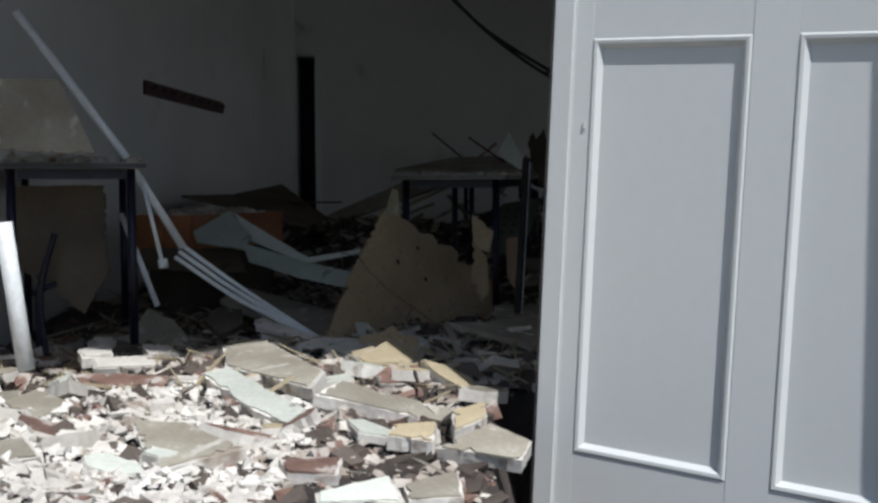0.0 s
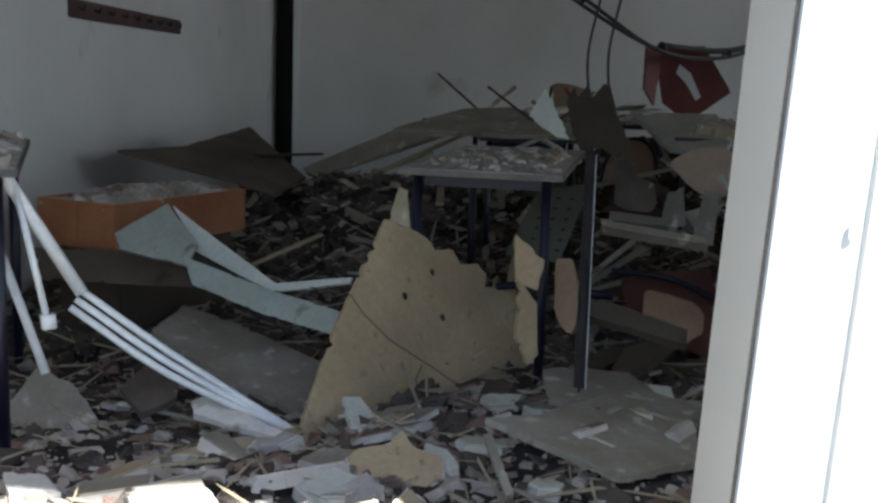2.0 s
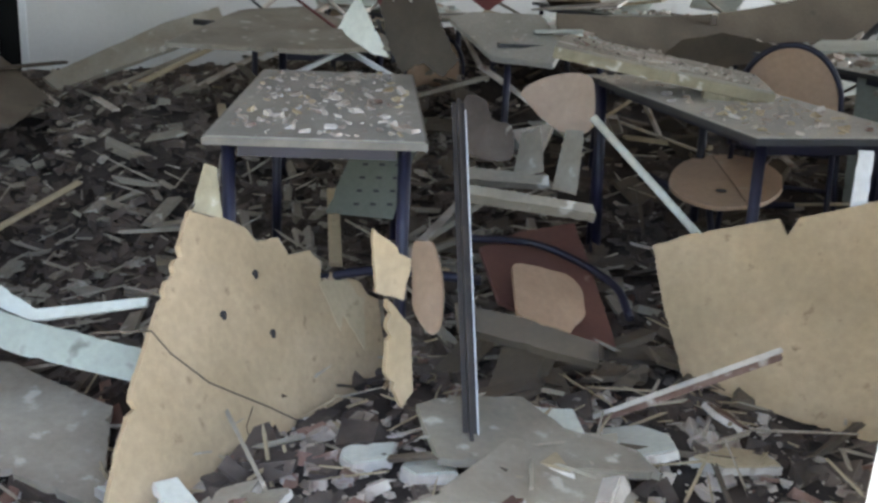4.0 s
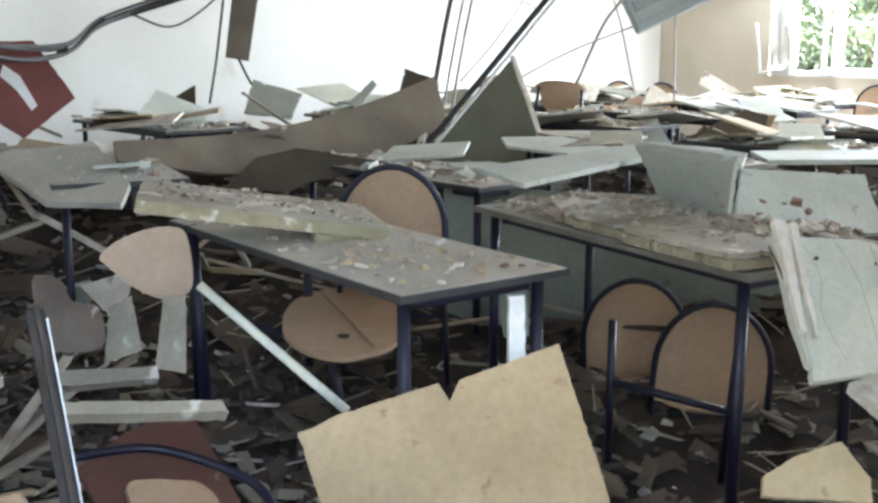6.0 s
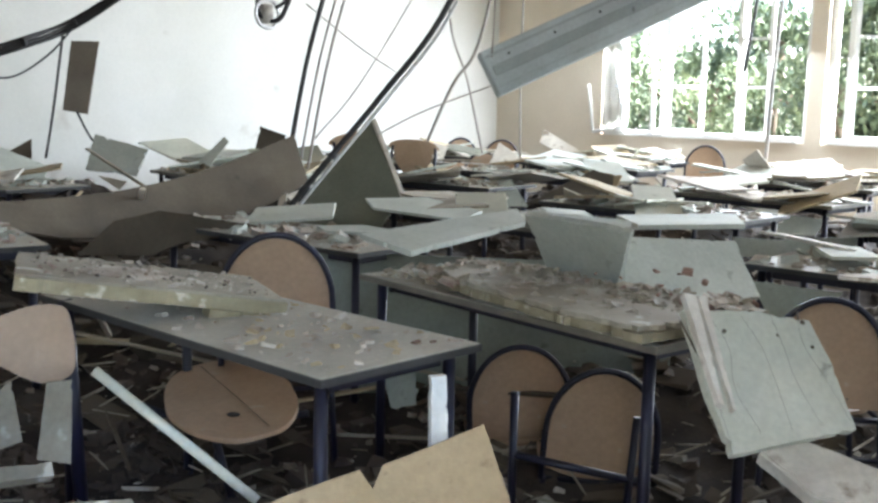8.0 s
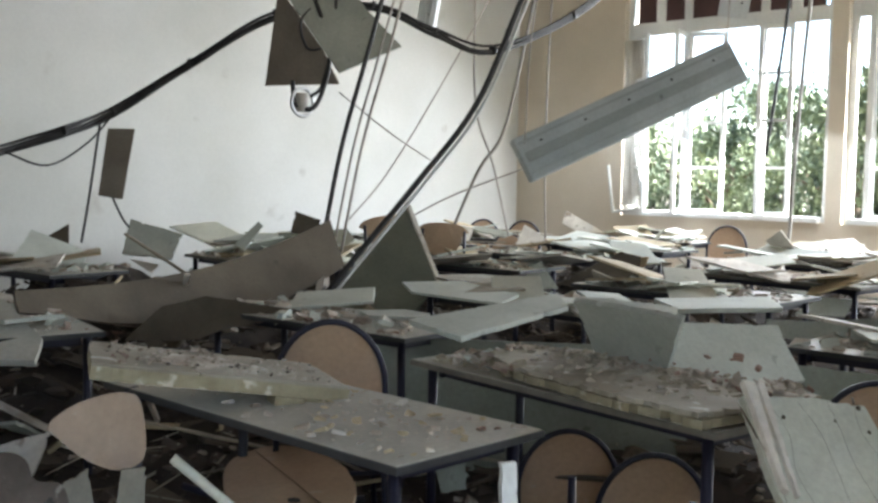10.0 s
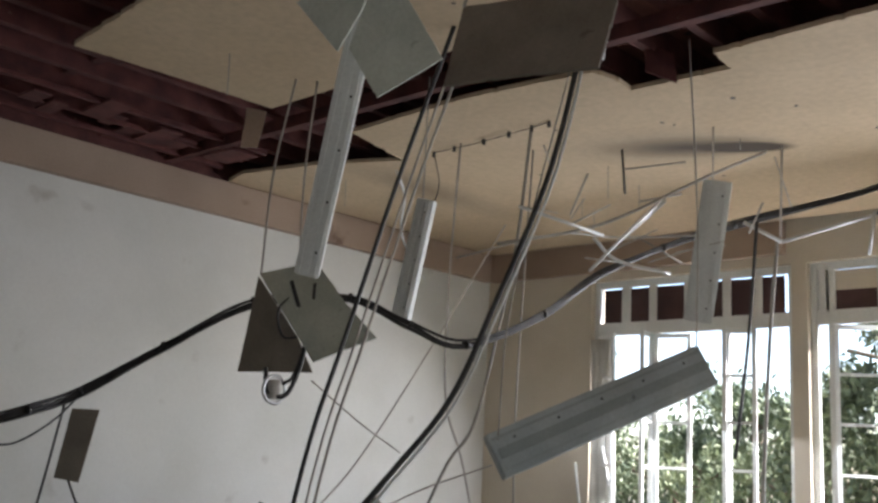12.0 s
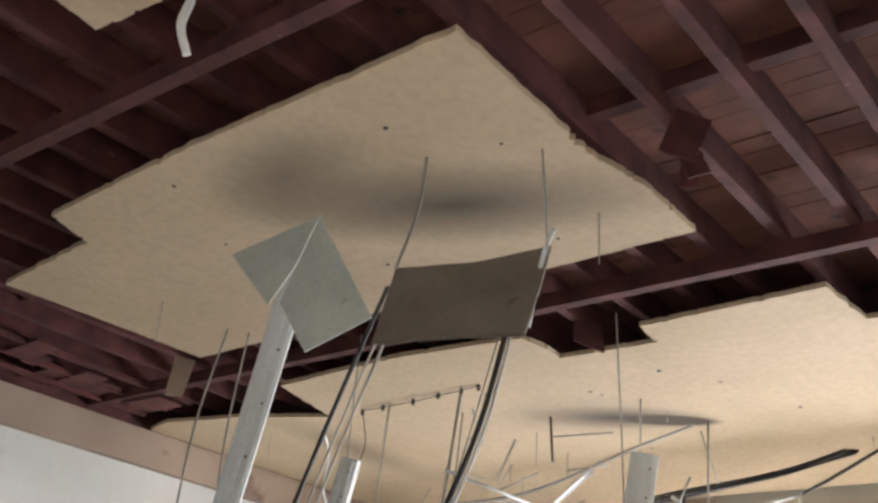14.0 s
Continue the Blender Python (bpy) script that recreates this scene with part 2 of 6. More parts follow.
def plate(outline, th, bm=None, z=0.0):
    """A flat outline given thickness, centred on z."""
    bm = bm or bmesh.new()
    low = [bm.verts.new((x, y, z - th / 2)) for x, y in outline]
    top = [bm.verts.new((x, y, z + th / 2)) for x, y in outline]
    bm.faces.new(low[::-1])
    bm.faces.new(top)
    for i in range(len(outline)):
        j = (i + 1) % len(outline)
        bm.faces.new((low[i], low[j], top[j], top[i]))
    return bm


BOARDS = [0]


def board(name, m, outline, th, mat, label, jag=0.01, category="broken board"):
    BOARDS[0] += 1
    if name.startswith("chair_"):
        ring = [(x, y, 0) for x, y in outline]
        ring = smooth_path(ring[-2:] + ring + ring[:2], 4)[8:-8]
        outline, jag = [(p.x, p.y) for p in ring[:-1]] if (ring[0] - ring[-1]).length < 1e-6 else [(p.x, p.y) for p in ring], 0
    edge = ragged(outline, jag, BOARDS[0])
    if name == "plaster_slab":
        ob = thing(name, m @ Matrix.Translation((0, 0, -th / 2)), label, "plaster slab")
        part("core", plate(edge, th), M_WHITE, ob, "white broken core")
        cx, cy = sum(x for x, _ in outline) / len(outline), sum(y for _, y in outline) / len(outline)
        inner = [(cx + (x - cx) * 0.93, cy + (y - cy) * 0.93) for x, y in outline]
        part("skin", plate(ragged(inner, jag * 1.2, BOARDS[0] + 500), 0.006, z=th / 2 + 0.002), mat, ob, "dusty upper skin")
        return ob
    ob = part(name, plate(edge, th), mat)
    ob.matrix_basis = m @ Matrix.Translation((0, 0, -th / 2))
    return tagged(ob, label, category)


def chunks(count, seed, place, size, flat=0.5, elong=1.6):
    """Many broken pieces in one mesh: jittered blocks at the places that place(rnd) gives."""
    rnd = np.random.RandomState(seed)
    py = random.Random(seed)
    base = np.array([[x, y, z] for x in (-1, 1) for y in (-1, 1) for z in (-1, 1)], float)
    quads = [(0, 1, 3, 2), (4, 6, 7, 5), (0, 4, 5, 1), (2, 3, 7, 6), (0, 2, 6, 4), (1, 5, 7, 3)]
    verts, faces = [], []
    for i in range(count):
        x, y, z = place(py)
        s = size[0] + (size[1] - size[0]) * rnd.rand() ** 2.5
        v = base * (1 + rnd.uniform(-0.45, 0.25, (8, 3))) * (s * (0.7 + (elong - 0.7) * rnd.rand()), s * 0.75, s * flat * (0.4 + rnd.rand()))
        e = Euler((rnd.uniform(-0.5, 0.5), rnd.uniform(-0.5, 0.5), rnd.uniform(0, 6.3))).to_matrix()
        v = v @ np.array(e).T + (x, y, z + s * flat * 0.3)
        faces += [tuple(8 * i + k for k in q) for q in quads]
        verts.append(v)
    me = bpy.data.meshes.new("pieces")
    me.from_pydata(np.concatenate(verts).tolist(), [], faces)
    return me


# ---- structure ----
WEST, EAST, NORTH, SOUTH = -2.15, 9.88, 11.95, 2.35
structure("floor", block(WEST - 0.25, 1.6, -0.4, EAST + 0.25, NORTH + 0.25, -0.26), M_DIRT, "dirty floor slab under the rubble")
structure("ground", block(-80, -80, -0.9, 80, 80, -0.62), M_GROUND, "bare ground outside")
for i in range(3):
    structure("step_%d" % (i + 1), block(-2.2, 1.3 - 0.3 * i, -0.62, 1.8, 1.6 - 0.3 * i, -0.15 - 0.16 * i, 0.01), M_GROUND, "concrete entrance step")
structure("wall_west", block(WEST - 0.25, SOUTH - 0.25, -0.3, WEST, NORTH + 0.25, 4.8), M_WALL, "pale painted wall with stains")
bm = block(-1.92, NORTH, -0.3, EAST, NORTH + 0.25, 4.8)
block(WEST, NORTH, 2.12, -1.92, NORTH + 0.25, 4.8, bm=bm)
structure("wall_north", bm, M_WALL, "white painted wall")
# near-black block behind the opening paints the shade of the unlit passage
structure("door_1", block(WEST, NORTH + 0.25, -0.3, -1.4, NORTH + 0.9, 2.4), M_SHADE, "near-black block painting the shade inside the narrow corner doorway")
structure("trim", block(-1.93, NORTH - 0.05, 0, -1.87, NORTH + 0.002, 2.16, 0.008), M_FRAME, "white door frame strip")
# entrance wall with its wide opening
bm = block(WEST, SOUTH - 0.25, -0.3, -1.6, SOUTH, 4.8)
block(1.08, SOUTH - 0.25, -0.3, EAST, SOUTH, 4.8, bm=bm)
block(-1.6, SOUTH - 0.25, 2.75, 1.08, SOUTH, 4.8, bm=bm)
structure("wall_south", bm, M_WALL, "painted entrance wall")
# window wall: sill wall, head and piers
OPENINGS = [(7.85, 10.35), (5.1, 7.68), (2.7, 4.4)]
bm = block(EAST, SOUTH, -0.3, EAST + 0.3, NORTH, 0.97)
block(EAST, SOUTH, 3.70, EAST + 0.3, NORTH, 4.8, bm=bm)
edges = [NORTH] + [v for a, b in OPENINGS for v in (b, a)] + [SOUTH]
for hi, lo in zip(edges[0::2], edges[1::2]):
    block(EAST, lo, 0.97, EAST + 0.3, hi, 3.70, bm=bm)
structure("wall_east", bm, M_CREAM, "cream painted window wall")
bm = block(WEST, NORTH - 0.10, 3.80, EAST - 0.1, NORTH - 0.003, 4.148)
structure("cornice_1", bm, M_BAND, "brown painted cornice band")
bm = block(EAST - 0.10, 7.9, 3.80, EAST - 0.003, NORTH - 0.1, 4.148)
structure("cornice_2", bm, M_BAND, "brown painted cornice band")
# dark block added to cover the bright strip of wall above the cornice
structure("wall_plate", block(WEST, NORTH - 0.07, 4.155, EAST, NORTH - 0.003, 4.49), M_JOIST, "dark block added over the bright wall top above the cornice")
structure("roof", block(WEST - 0.25, SOUTH - 0.25, 4.62, EAST + 0.3, NORTH + 0.25, 4.8), M_DECK, "roof slab")

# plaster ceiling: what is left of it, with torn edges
# dark ellipses painted where hanging panels and rods shade the ceiling
painted_shade(M_CEIL, [(2.6, 7.0, 70, 0.75, 0.42, 0.65), (3.3, 6.38, -68, 1.25, 0.48, 0.95), (2.95, 6.7, -50, 1.1, 0.65, 0.4), (7.22, 7.08, -60, 0.46, 0.17, 3.2), (7.0, 7.42, -63, 0.85, 0.32, 1.1), (6.9, 7.6, -62, 1.1, 0.6, 0.5), (6.9, 10.3, 0, 1.6, 0.4, 0.5)])
bm = bmesh.new()
for seed, outline in enumerate((
        [(2.08, 5.46), (3.2, 5.48), (3.6, 5.40), (4.19, 5.40), (4.22, 6.4), (4.27, 8.0), (4.32, 9.68), (3.5, 9.72), (2.67, 9.80), (2.54, 8.68), (2.21, 8.56), (2.12, 7.2)],
        [(5.11, 9.58), (5.01, 8.27), (5.10, 7.16), (5.33, 7.10), (5.56, 7.12), (5.58, 6.36), (5.27, 6.32), (5.21, 5.05), (5.80, 5.0), (5.85, 4.2), (6.4, 3.2), (6.5, 2.36),
         (9.76, 2.36), (9.76, 11.84), (5.52, 11.84), (5.42, 11.45), (5.50, 11.12), (5.62, 10.55), (5.95, 9.79), (5.5, 9.68)],
        [(0.3, 5.4), (1.0, 5.5), (1.28, 6.38), (1.25, 6.79), (1.03, 6.76), (0.75, 6.95), (0.2, 6.6)],
        [(-2.14, 2.36), (-0.9, 2.36), (-1.2, 3.6), (-1.5, 5.0), (-2.14, 5.4)])):
    plate(ragged(outline, 0.018, 40 + seed), 0.035, bm, 4.15 + 0.0175)
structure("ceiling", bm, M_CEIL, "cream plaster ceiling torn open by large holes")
bm = bmesh.new()
for x, y, r in ((2.35, 7.6, 0.012), (2.5, 6.2, 0.014), (3.0, 7.9, 0.010), (3.7, 7.2, 0.012), (2.9, 5.8, 0.010), (3.9, 6.1, 0.011), (6.1, 6.6, 0.02), (6.5, 6.3, 0.016), (6.3, 7.3, 0.016), (6.4, 7.25, 0.012), (7.3, 6.0, 0.018), (7.9, 7.6, 0.016), (6.0, 8.1, 0.014), (7.0, 9.0, 0.016)):
    plate([(x + r * math.cos(k) * (1 + 0.2 * math.sin(3 * k)), y + r * math.sin(k)) for k in (0.785 * i for i in range(8))], 0.003, bm, 4.147)
structure("ceiling_holes", bm, M_CABLE, "small dark nail holes in the plaster")
# joists run across, beams along, boards above
bm = bmesh.new()
rnd = random.Random(5)
for k in range(-5, 18):
    y = 4.71 + 0.423 * k + rnd.uniform(-0.015, 0.015)
    if SOUTH < y < NORTH - 0.1:
        block(WEST, y - 0.035, 4.30, EAST, y + 0.035, 4.50 + rnd.uniform(-0.005, 0.005), bm=bm)
structure("ceiling_joists", bm, M_JOIST, "dark wooden joists laid bare")
bm = bmesh.new()
for x in (-1.4, 1.72, 3.27, 4.84, 7.6):
    block(x - 0.04, SOUTH, 4.19 if x != 3.27 else 4.4, x + 0.04, NORTH, 4.30 if x != 3.27 else 4.505, bm=bm)
structure("ceiling_beams", bm, M_JOIST, "dark red wooden beams under the joists")
bm = bmesh.new()
x = WEST
while x < EAST:
    w = rnd.uniform(0.10, 0.16)
    dz = rnd.uniform(0, 0.012)
    block(x + 0.004, SOUTH, 4.50 + dz, min(x + w, EAST), NORTH, 4.53 + dz, bm=bm)
    x += w
structure("ceiling_deck", bm, M_DECK, "brown boards above the joists")
# broken laths and studs along the cornice
bm = bmesh.new()
for k in range(17):
    x = 0.9 + k * 0.27 + rnd.uniform(-0.08, 0.08)
    y = NORTH - rnd.uniform(0.25, 1.0)
    m = Matrix.Translation((x, y, 4.21 + rnd.uniform(-0.03, 0.05))) @ Euler((rnd.uniform(-0.03, 0.03), rnd.uniform(-0.03, 0.03), rnd.uniform(-0.06, 0.06))).to_matrix().to_4x4() @ Matrix.Diagonal((0.08 + rnd.random() * 0.24, rnd.uniform(0.15, 0.6), 0.02, 1))
    bmesh.ops.create_cube(bm, size=1, matrix=m)
for k in range(3):
    y = NORTH - 0.3 - 0.34 * k
    block(0.8, y - 0.02, 4.20 + 0.012 * k, 5.3, y + 0.02, 4.24 + 0.012 * k, bm=bm)
structure("ceiling_laths", bm, M_JOIST, "broken dark laths over the cornice")


# ---- windows ----
def bar(parent, name, y0, z0, y1, z1, x0=EAST + 0.08, x1=EAST + 0.14, mat=None):
    return part(name, block(x0, y0, z0, x1, y1, z1, 0.006), mat or M_FRAME, parent)


def casement(parent, hinge_y, width, turn, z0=1.02, z1=3.04, side=1):
    """One sash with its glass knocked out, swung open about an upright at hinge_y."""
    bm = bmesh.new()
    s = 0.045
    block(0, -0.02, 0, s, 0.02, z1 - z0, bm=bm)
    block(width - s, -0.02, 0, width, 0.02, z1 - z0, bm=bm)
    for z in (0, 0.5, 1.0, 1.5, z1 - z0 - s):
        block(s, -0.018, z, width - s, 0.018, z + (s if z in (0, z1 - z0 - s) else 0.028), bm=bm)
    sash = part("sash", bm, M_FRAME, parent)
    sash.matrix_basis = pose(EAST + 0.07, hinge_y, z0, 0, 0, turn)
    return sash


def window(name, y0, y1, mullions, label, low=False):
    w = tagged(new(name), label, kind="structure")
    w.empty_display_size = 0.1
    bar(w, "frame_jamb", y0, 0.97, y0 + 0.07, 3.70)
    bar(w, "frame_jamb", y1 - 0.07, 0.97, y1, 3.70)
    bar(w, "frame_sill", y0 + 0.07, 0.97, y1 - 0.07, 1.03, EAST - 0.03)
    bar(w, "frame_transom", y0 + 0.07, 3.05, y1 - 0.07, 3.20)
    bar(w, "frame_head", y0 + 0.07, 3.62, y1 - 0.07, 3.70)
    for y in mullions:
        bar(w, "mullion", y - 0.03, 1.03, y + 0.03, 3.05)
        bar(w, "transom_post", y - 0.05, 3.20, y + 0.05, 3.62)
    cells = [y0 + 0.07] + sorted(mullions) + [y1 - 0.07]
    for a, b in zip(cells, cells[1:]):
        mid = (a + b) / 2
        part("transom_panel", block(EAST + 0.10, a + 0.05, 3.2, EAST + 0.12, mid - 0.06, 3.60 if not low else 3.4), M_PANEL, w, "dark brown transom panel")
        part("transom_panel", block(EAST + 0.10, mid + 0.06, 3.2, EAST + 0.12, b - 0.05, 3.60 if not low else 3.4), M_PANEL, w, "dark brown transom panel")
        part("transom_post", block(EAST + 0.08, mid - 0.06, 3.20, EAST + 0.14, mid + 0.06, 3.62, 0.006), M_FRAME, w)
        if low:
            part("transom_board", block(EAST + 0.10, a + 0.02, 3.4, EAST + 0.13, b - 0.02, 3.61), M_CREAM, w, "cream board above the panel")
    return w


w1 = window("window_1", 7.85, 10.35, (9.56, 8.63), "tall white window with broken open sashes")
casement(w1, 9.56, 0.42, 196)
casement(w1, 9.52, 0.42, -74)
casement(w1, 8.28, 0.36, 105)
casement(w1, 10.27, 0.45, 235)
w2 = window("window_2", 5.1, 7.68, (7.47, 6.4), "tall white window with an open sash", True)
casement(w2, 7.44, 0.5, -60)
# unseen window, assumed further along the wall
w3 = window("window_3", 2.7, 4.4, (3.5,), "tall white window")
# fallen sash hanging from the first window
bm = bmesh.new()
for a, b in (((10.42, 1.0), (10.5, 1.55)), ((10.42, 1.0), (9.98, 1.06)), ((9.98, 1.06), (10.12, 1.75))):
    tube([(EAST - 0.05, *a), (EAST - 0.05, *b)], 0.018, 6, bm, curve=False)
tagged(part("broken_sash", bm, M_FRAME), "white broken sash bars hanging at the sill", "window sash")
# torn curtain
bm = bmesh.new()
rows = []
for i in range(9):
    rows.append([bm.verts.new((EAST - 0.02 + 0.035 * math.sin(k * 1.9 + i * 0.3), 10.33 - 0.028 * k - 0.01 * i * (k / 10), 3.0 - 0.24 * i)) for k in range(11)])
for a, b in zip(rows, rows[1:]):
    for k in range(10):
        bm.faces.new((a[k], a[k + 1], b[k + 1], b[k]))
ct = part("curtain", bm, M_CLOTH, smooth=True)
ct.modifiers.new("thickness", "SOLIDIFY").thickness = 0.004
tagged(ct, "white torn curtain strip hanging in the window", "curtain")


# ---- outside: trees behind the windows ----
def tree(x, y, h, r, seed, count, leaf=0.065, low=0.3, label="leafy green tree in front of the windows outside", kind="tree"):
    rnd = random.Random(seed)
    t = thing(kind, pose(x, y, -0.62), label, kind, kind + "s outside")
    bm = tube([(0, 0, 0), (0.05, 0.08, h * 0.3), (-0.06, 0.02, h * 0.6), (0.02, 0, h * 0.9)], 0.09, 8)
    for k in range(9):
        a, z = k * 2.4, h * (0.25 + 0.07 * k)
        tube([(0, 0, z), (0.4 * r * math.cos(a), 0.4 * r * math.sin(a), z + 0.25), (0.85 * r * math.cos(a), 0.85 * r * math.sin(a), z + 0.4 + 0.1 * rnd.random())], 0.03, 5, bm, n=3)
    part("trunk", bm, M_BARK, t)
    clumps = [(rnd.uniform(-1, 1) * r, rnd.uniform(-1, 1) * r, h * rnd.uniform(low, 1.0), rnd.uniform(0.25, 0.6)) for _ in range(38)]
    verts, faces = [], []
    for i in range(count):
        cx, cy, cz, cr = clumps[rnd.randrange(len(clumps))]
        d = Vector((rnd.gauss(0, 1), rnd.gauss(0, 1), rnd.gauss(0, 0.8))).normalized() * cr * rnd.random() ** 0.5
        c = Vector((cx, cy, cz)) + d
        e = Euler((rnd.uniform(0, 6.3), rnd.uniform(0, 6.3), rnd.uniform(0, 6.3))).to_matrix()
        s = leaf * rnd.uniform(0.6, 1.3)
        for px, py, pz in ((-1, 0, 0), (0, -0.42, 0.1), (1, 0, 0), (0, 0.42, 0.1)):
            verts.append(c + e @ Vector((px * s, py * s, pz * s)))
        faces.append((4 * i, 4 * i + 1, 4 * i + 2, 4 * i + 3))
    me = bpy.data.meshes.new("crown")
    me.from_pydata(verts, [], faces)
    obj("crown", me, M_LEAF, t)
    return t


for k, (x, y) in enumerate(((12.6, 4.2), (12.9, 6.6), (13.2, 8.9), (13.6, 11.0), (14.2, 13.2), (15.2, 15.4), (16.5, 17.6))):
    tree(x, y, 2.5, 1.15, 30 + k, 6000, 0.055, 0.08, "dense green shrub below the windows outside", "shrub")
tree(13.5, 13.6, 3.8, 1.2, 1, 12000)
tree(14.4, 10.4, 3.3, 1.2, 2, 12000, low=0.2)
tree(13.0, 7.4, 5.0, 1.2, 3, 15000, low=0.15)
tree(12.6, 5.6, 4.8, 1.2, 4, 14000, low=0.15)
tree(15.5, 15.6, 3.6, 1.3, 5, 8000, low=0.2)
tree(16.0, 12.2, 2.6, 1.4, 6, 8000, low=0.2)


# ---- rubble floor ----
HEAPS = [(-0.6, 3.2, 0.9, 0.10), (0.6, 4.3, 0.6, 0.06), (0.2, 8.3, 1.3, 0.28), (2.2, 8.4, 1.2, 0.40), (-1.2, 7.4, 0.7, 0.30), (3.6, 9.6, 1.3, 0.42), (5.6, 8.0, 1.4, 0.30), (7.6, 8.6, 1.4, 0.34), (7.4, 6.4, 1.2, 0.30), (1.2, 10.4, 1.2, 0.35), (6.0, 10.4, 1.4, 0.34), (3.4, 5.6, 0.8, 0.16)]


def clear(x, y):
    """False on the doorstep before the open leaf."""
    return x < 0.02 or y > 3.02 - 0.57 * (x - 0.165)


def ground_z(x, y):
    z = 0.02 + 0.05 * noise.noise((x * 1.7, y * 1.7, 0.3)) + 0.02 * noise.noise((x * 6, y * 6, 1.7))
    for hx, hy, r, h in HEAPS:
        z += h * math.exp(-((x - hx) ** 2 + (y - hy) ** 2) / (2 * r * r)) * (0.75 + 0.5 * noise.noise((x * 3, y * 3, hx)))
    return (max(z, -0.015) if y > 1.75 else -0.015) if clear(x, y) else -0.22


bm = bmesh.new()
nx, ny = 150, 130
grid = [[bm.verts.new((WEST + (EAST - WEST) * i / nx, 1.7 + (NORTH - 1.7) * j / ny, 0)) for i in range(nx + 1)] for j in range(ny + 1)]
for r in grid:
    for v in r:
        v.co.z = ground_z(v.co.x, v.co.y)
for a, b in zip(grid, grid[1:]):
    for i in range(nx):
        bm.faces.new((a[i], a[i + 1], b[i + 1], b[i])).smooth = True
structure("rubble_bed", bm, M_DIRT, "dusty bed of crushed plaster and dirt")


def spot(x0, x1, y0, y1, lift=0.0):
    def place(r):
        while True:
            x, y = r.uniform(x0, x1), r.uniform(y0, y1)
            if clear(x, y):
                return x, y, ground_z(x, y) + lift
    return place


def stuff(name, me, mat, label):
    return tagged(obj(name, me, mat), label, "rubble", kind="stuff")


stuff("plaster_rubble", chunks(6500, 1, spot(-2.0, 1.0, 2.2, 4.7), (0.003, 0.024), 0.5), M_CHIP, "cream broken plaster chips over the floor")
stuff("brown_rubble", chunks(5200, 2, spot(-2.1, 1.6, 1.8, 6.5), (0.004, 0.04), 0.45), M_MUD, "grey-brown crumbled board over the floor")
stuff("brick_rubble", chunks(1100, 3, spot(-2.0, 1.4, 1.8, 5.6), (0.006, 0.035)), M_BRICK, "reddish brick crumbs over the floor")
stuff("plaster_rubble", chunks(3200, 4, spot(-2.1, 9.8, 4.4, 11.8), (0.006, 0.04), 0.4), M_CHIP, "cream broken plaster chips over the floor")
stuff("brown_rubble", chunks(10000, 5, spot(-2.1, 9.8, 4.4, 11.8), (0.007, 0.055), 0.5), M_MUD, "grey-brown crumbled board over the floor")
# white dusty crumbs kept to the sunlit patch, their colour adding to its brightness
stuff("white_rubble", chunks(7000, 9, spot(-2.0, -0.45, 1.75, 3.2, 0.012), (0.003, 0.022), 0.5), M_WHITE, "white plaster crumbs whitening the sunlit patch before the entrance")
stuff("brown_rubble", chunks(6500, 21, spot(-2.1, 1.0, 4.9, 9.0, 0.02), (0.005, 0.028), 0.6, 3.2), M_MUD, "grey-brown crumbled board over the open floor")
stuff("brown_rubble", chunks(900, 22, spot(-2.1, 1.0, 5.2, 9.0, 0.04), (0.008, 0.035), 0.4, 4.0), M_DTAN, "dusty board scraps over the open floor")
stuff("sticks", chunks(420, 6, spot(-2.0, 4.5, 2.3, 9.5, 0.02), (0.004, 0.008), 0.7, 22), M_DTAN, "splintered laths and sticks over the rubble")
stuff("dark_sticks", chunks(600, 7, spot(-2.0, 6.5, 4.2, 10.5, 0.03), (0.005, 0.010), 0.7, 22), M_BROWN, "dark splintered laths over the rubble")
stuff("pale_sticks", chunks(260, 8, spot(-1.8, 6.5, 2.6, 10.5, 0.03), (0.004, 0.008), 0.6, 20), M_CHIP, "cream splintered strips over the rubble")

stuff("lath_splinters", chunks(520, 18, spot(-1.9, 1.0, 2.9, 5.2, 0.03), (0.003, 0.006), 0.7, 24), M_TAN, "tan lath splinters over the entrance rubble")
stuff("lath_splinters", chunks(420, 19, spot(-1.9, 3.4, 4.2, 7.0, 0.06), (0.004, 0.008), 0.7, 26), M_DTAN, "grey-brown lath splinters between the tables")
# dark pieces added to deepen the shade under the tables
stuff("dark_board_pieces", chunks(500, 20, spot(0.2, 5.5, 4.6, 8.5, 0.05), (0.03, 0.09), 0.16, 2.2), M_BROWN, "dark broken board pieces under the tables")

# ---- entrance door leaf ----
leaf = tagged(new("door_2"), "white panelled door leaf with a glazed top, standing open", kind="structure")
leaf.empty_display_size = 0.1
leaf.matrix_basis = pose(0.135, 2.80, -0.16, 0, 0, -29.7) @ pose(0, 0, 0, 0, 2.7, 0)
W, TH, TOP = 1.11, 0.045, 2.76
COLS, ROWS = ((0.096, 0.50), (0.605, 1.01)), (0.18, 1.25)
for a, b in ((0.0, 0.096), (0.50, 0.605), (1.01, W)):
    part("stile", block(a, 0, 0, b, TH, TOP, 0.0015), M_DOOR, leaf)
for a, b in ((0.0, ROWS[0]), (ROWS[1], 1.425), (2.64, TOP)):
    for x0, x1 in COLS:
        part("rail", block(x0, 0.001, a, x1, TH - 0.001, b), M_DOOR, leaf)
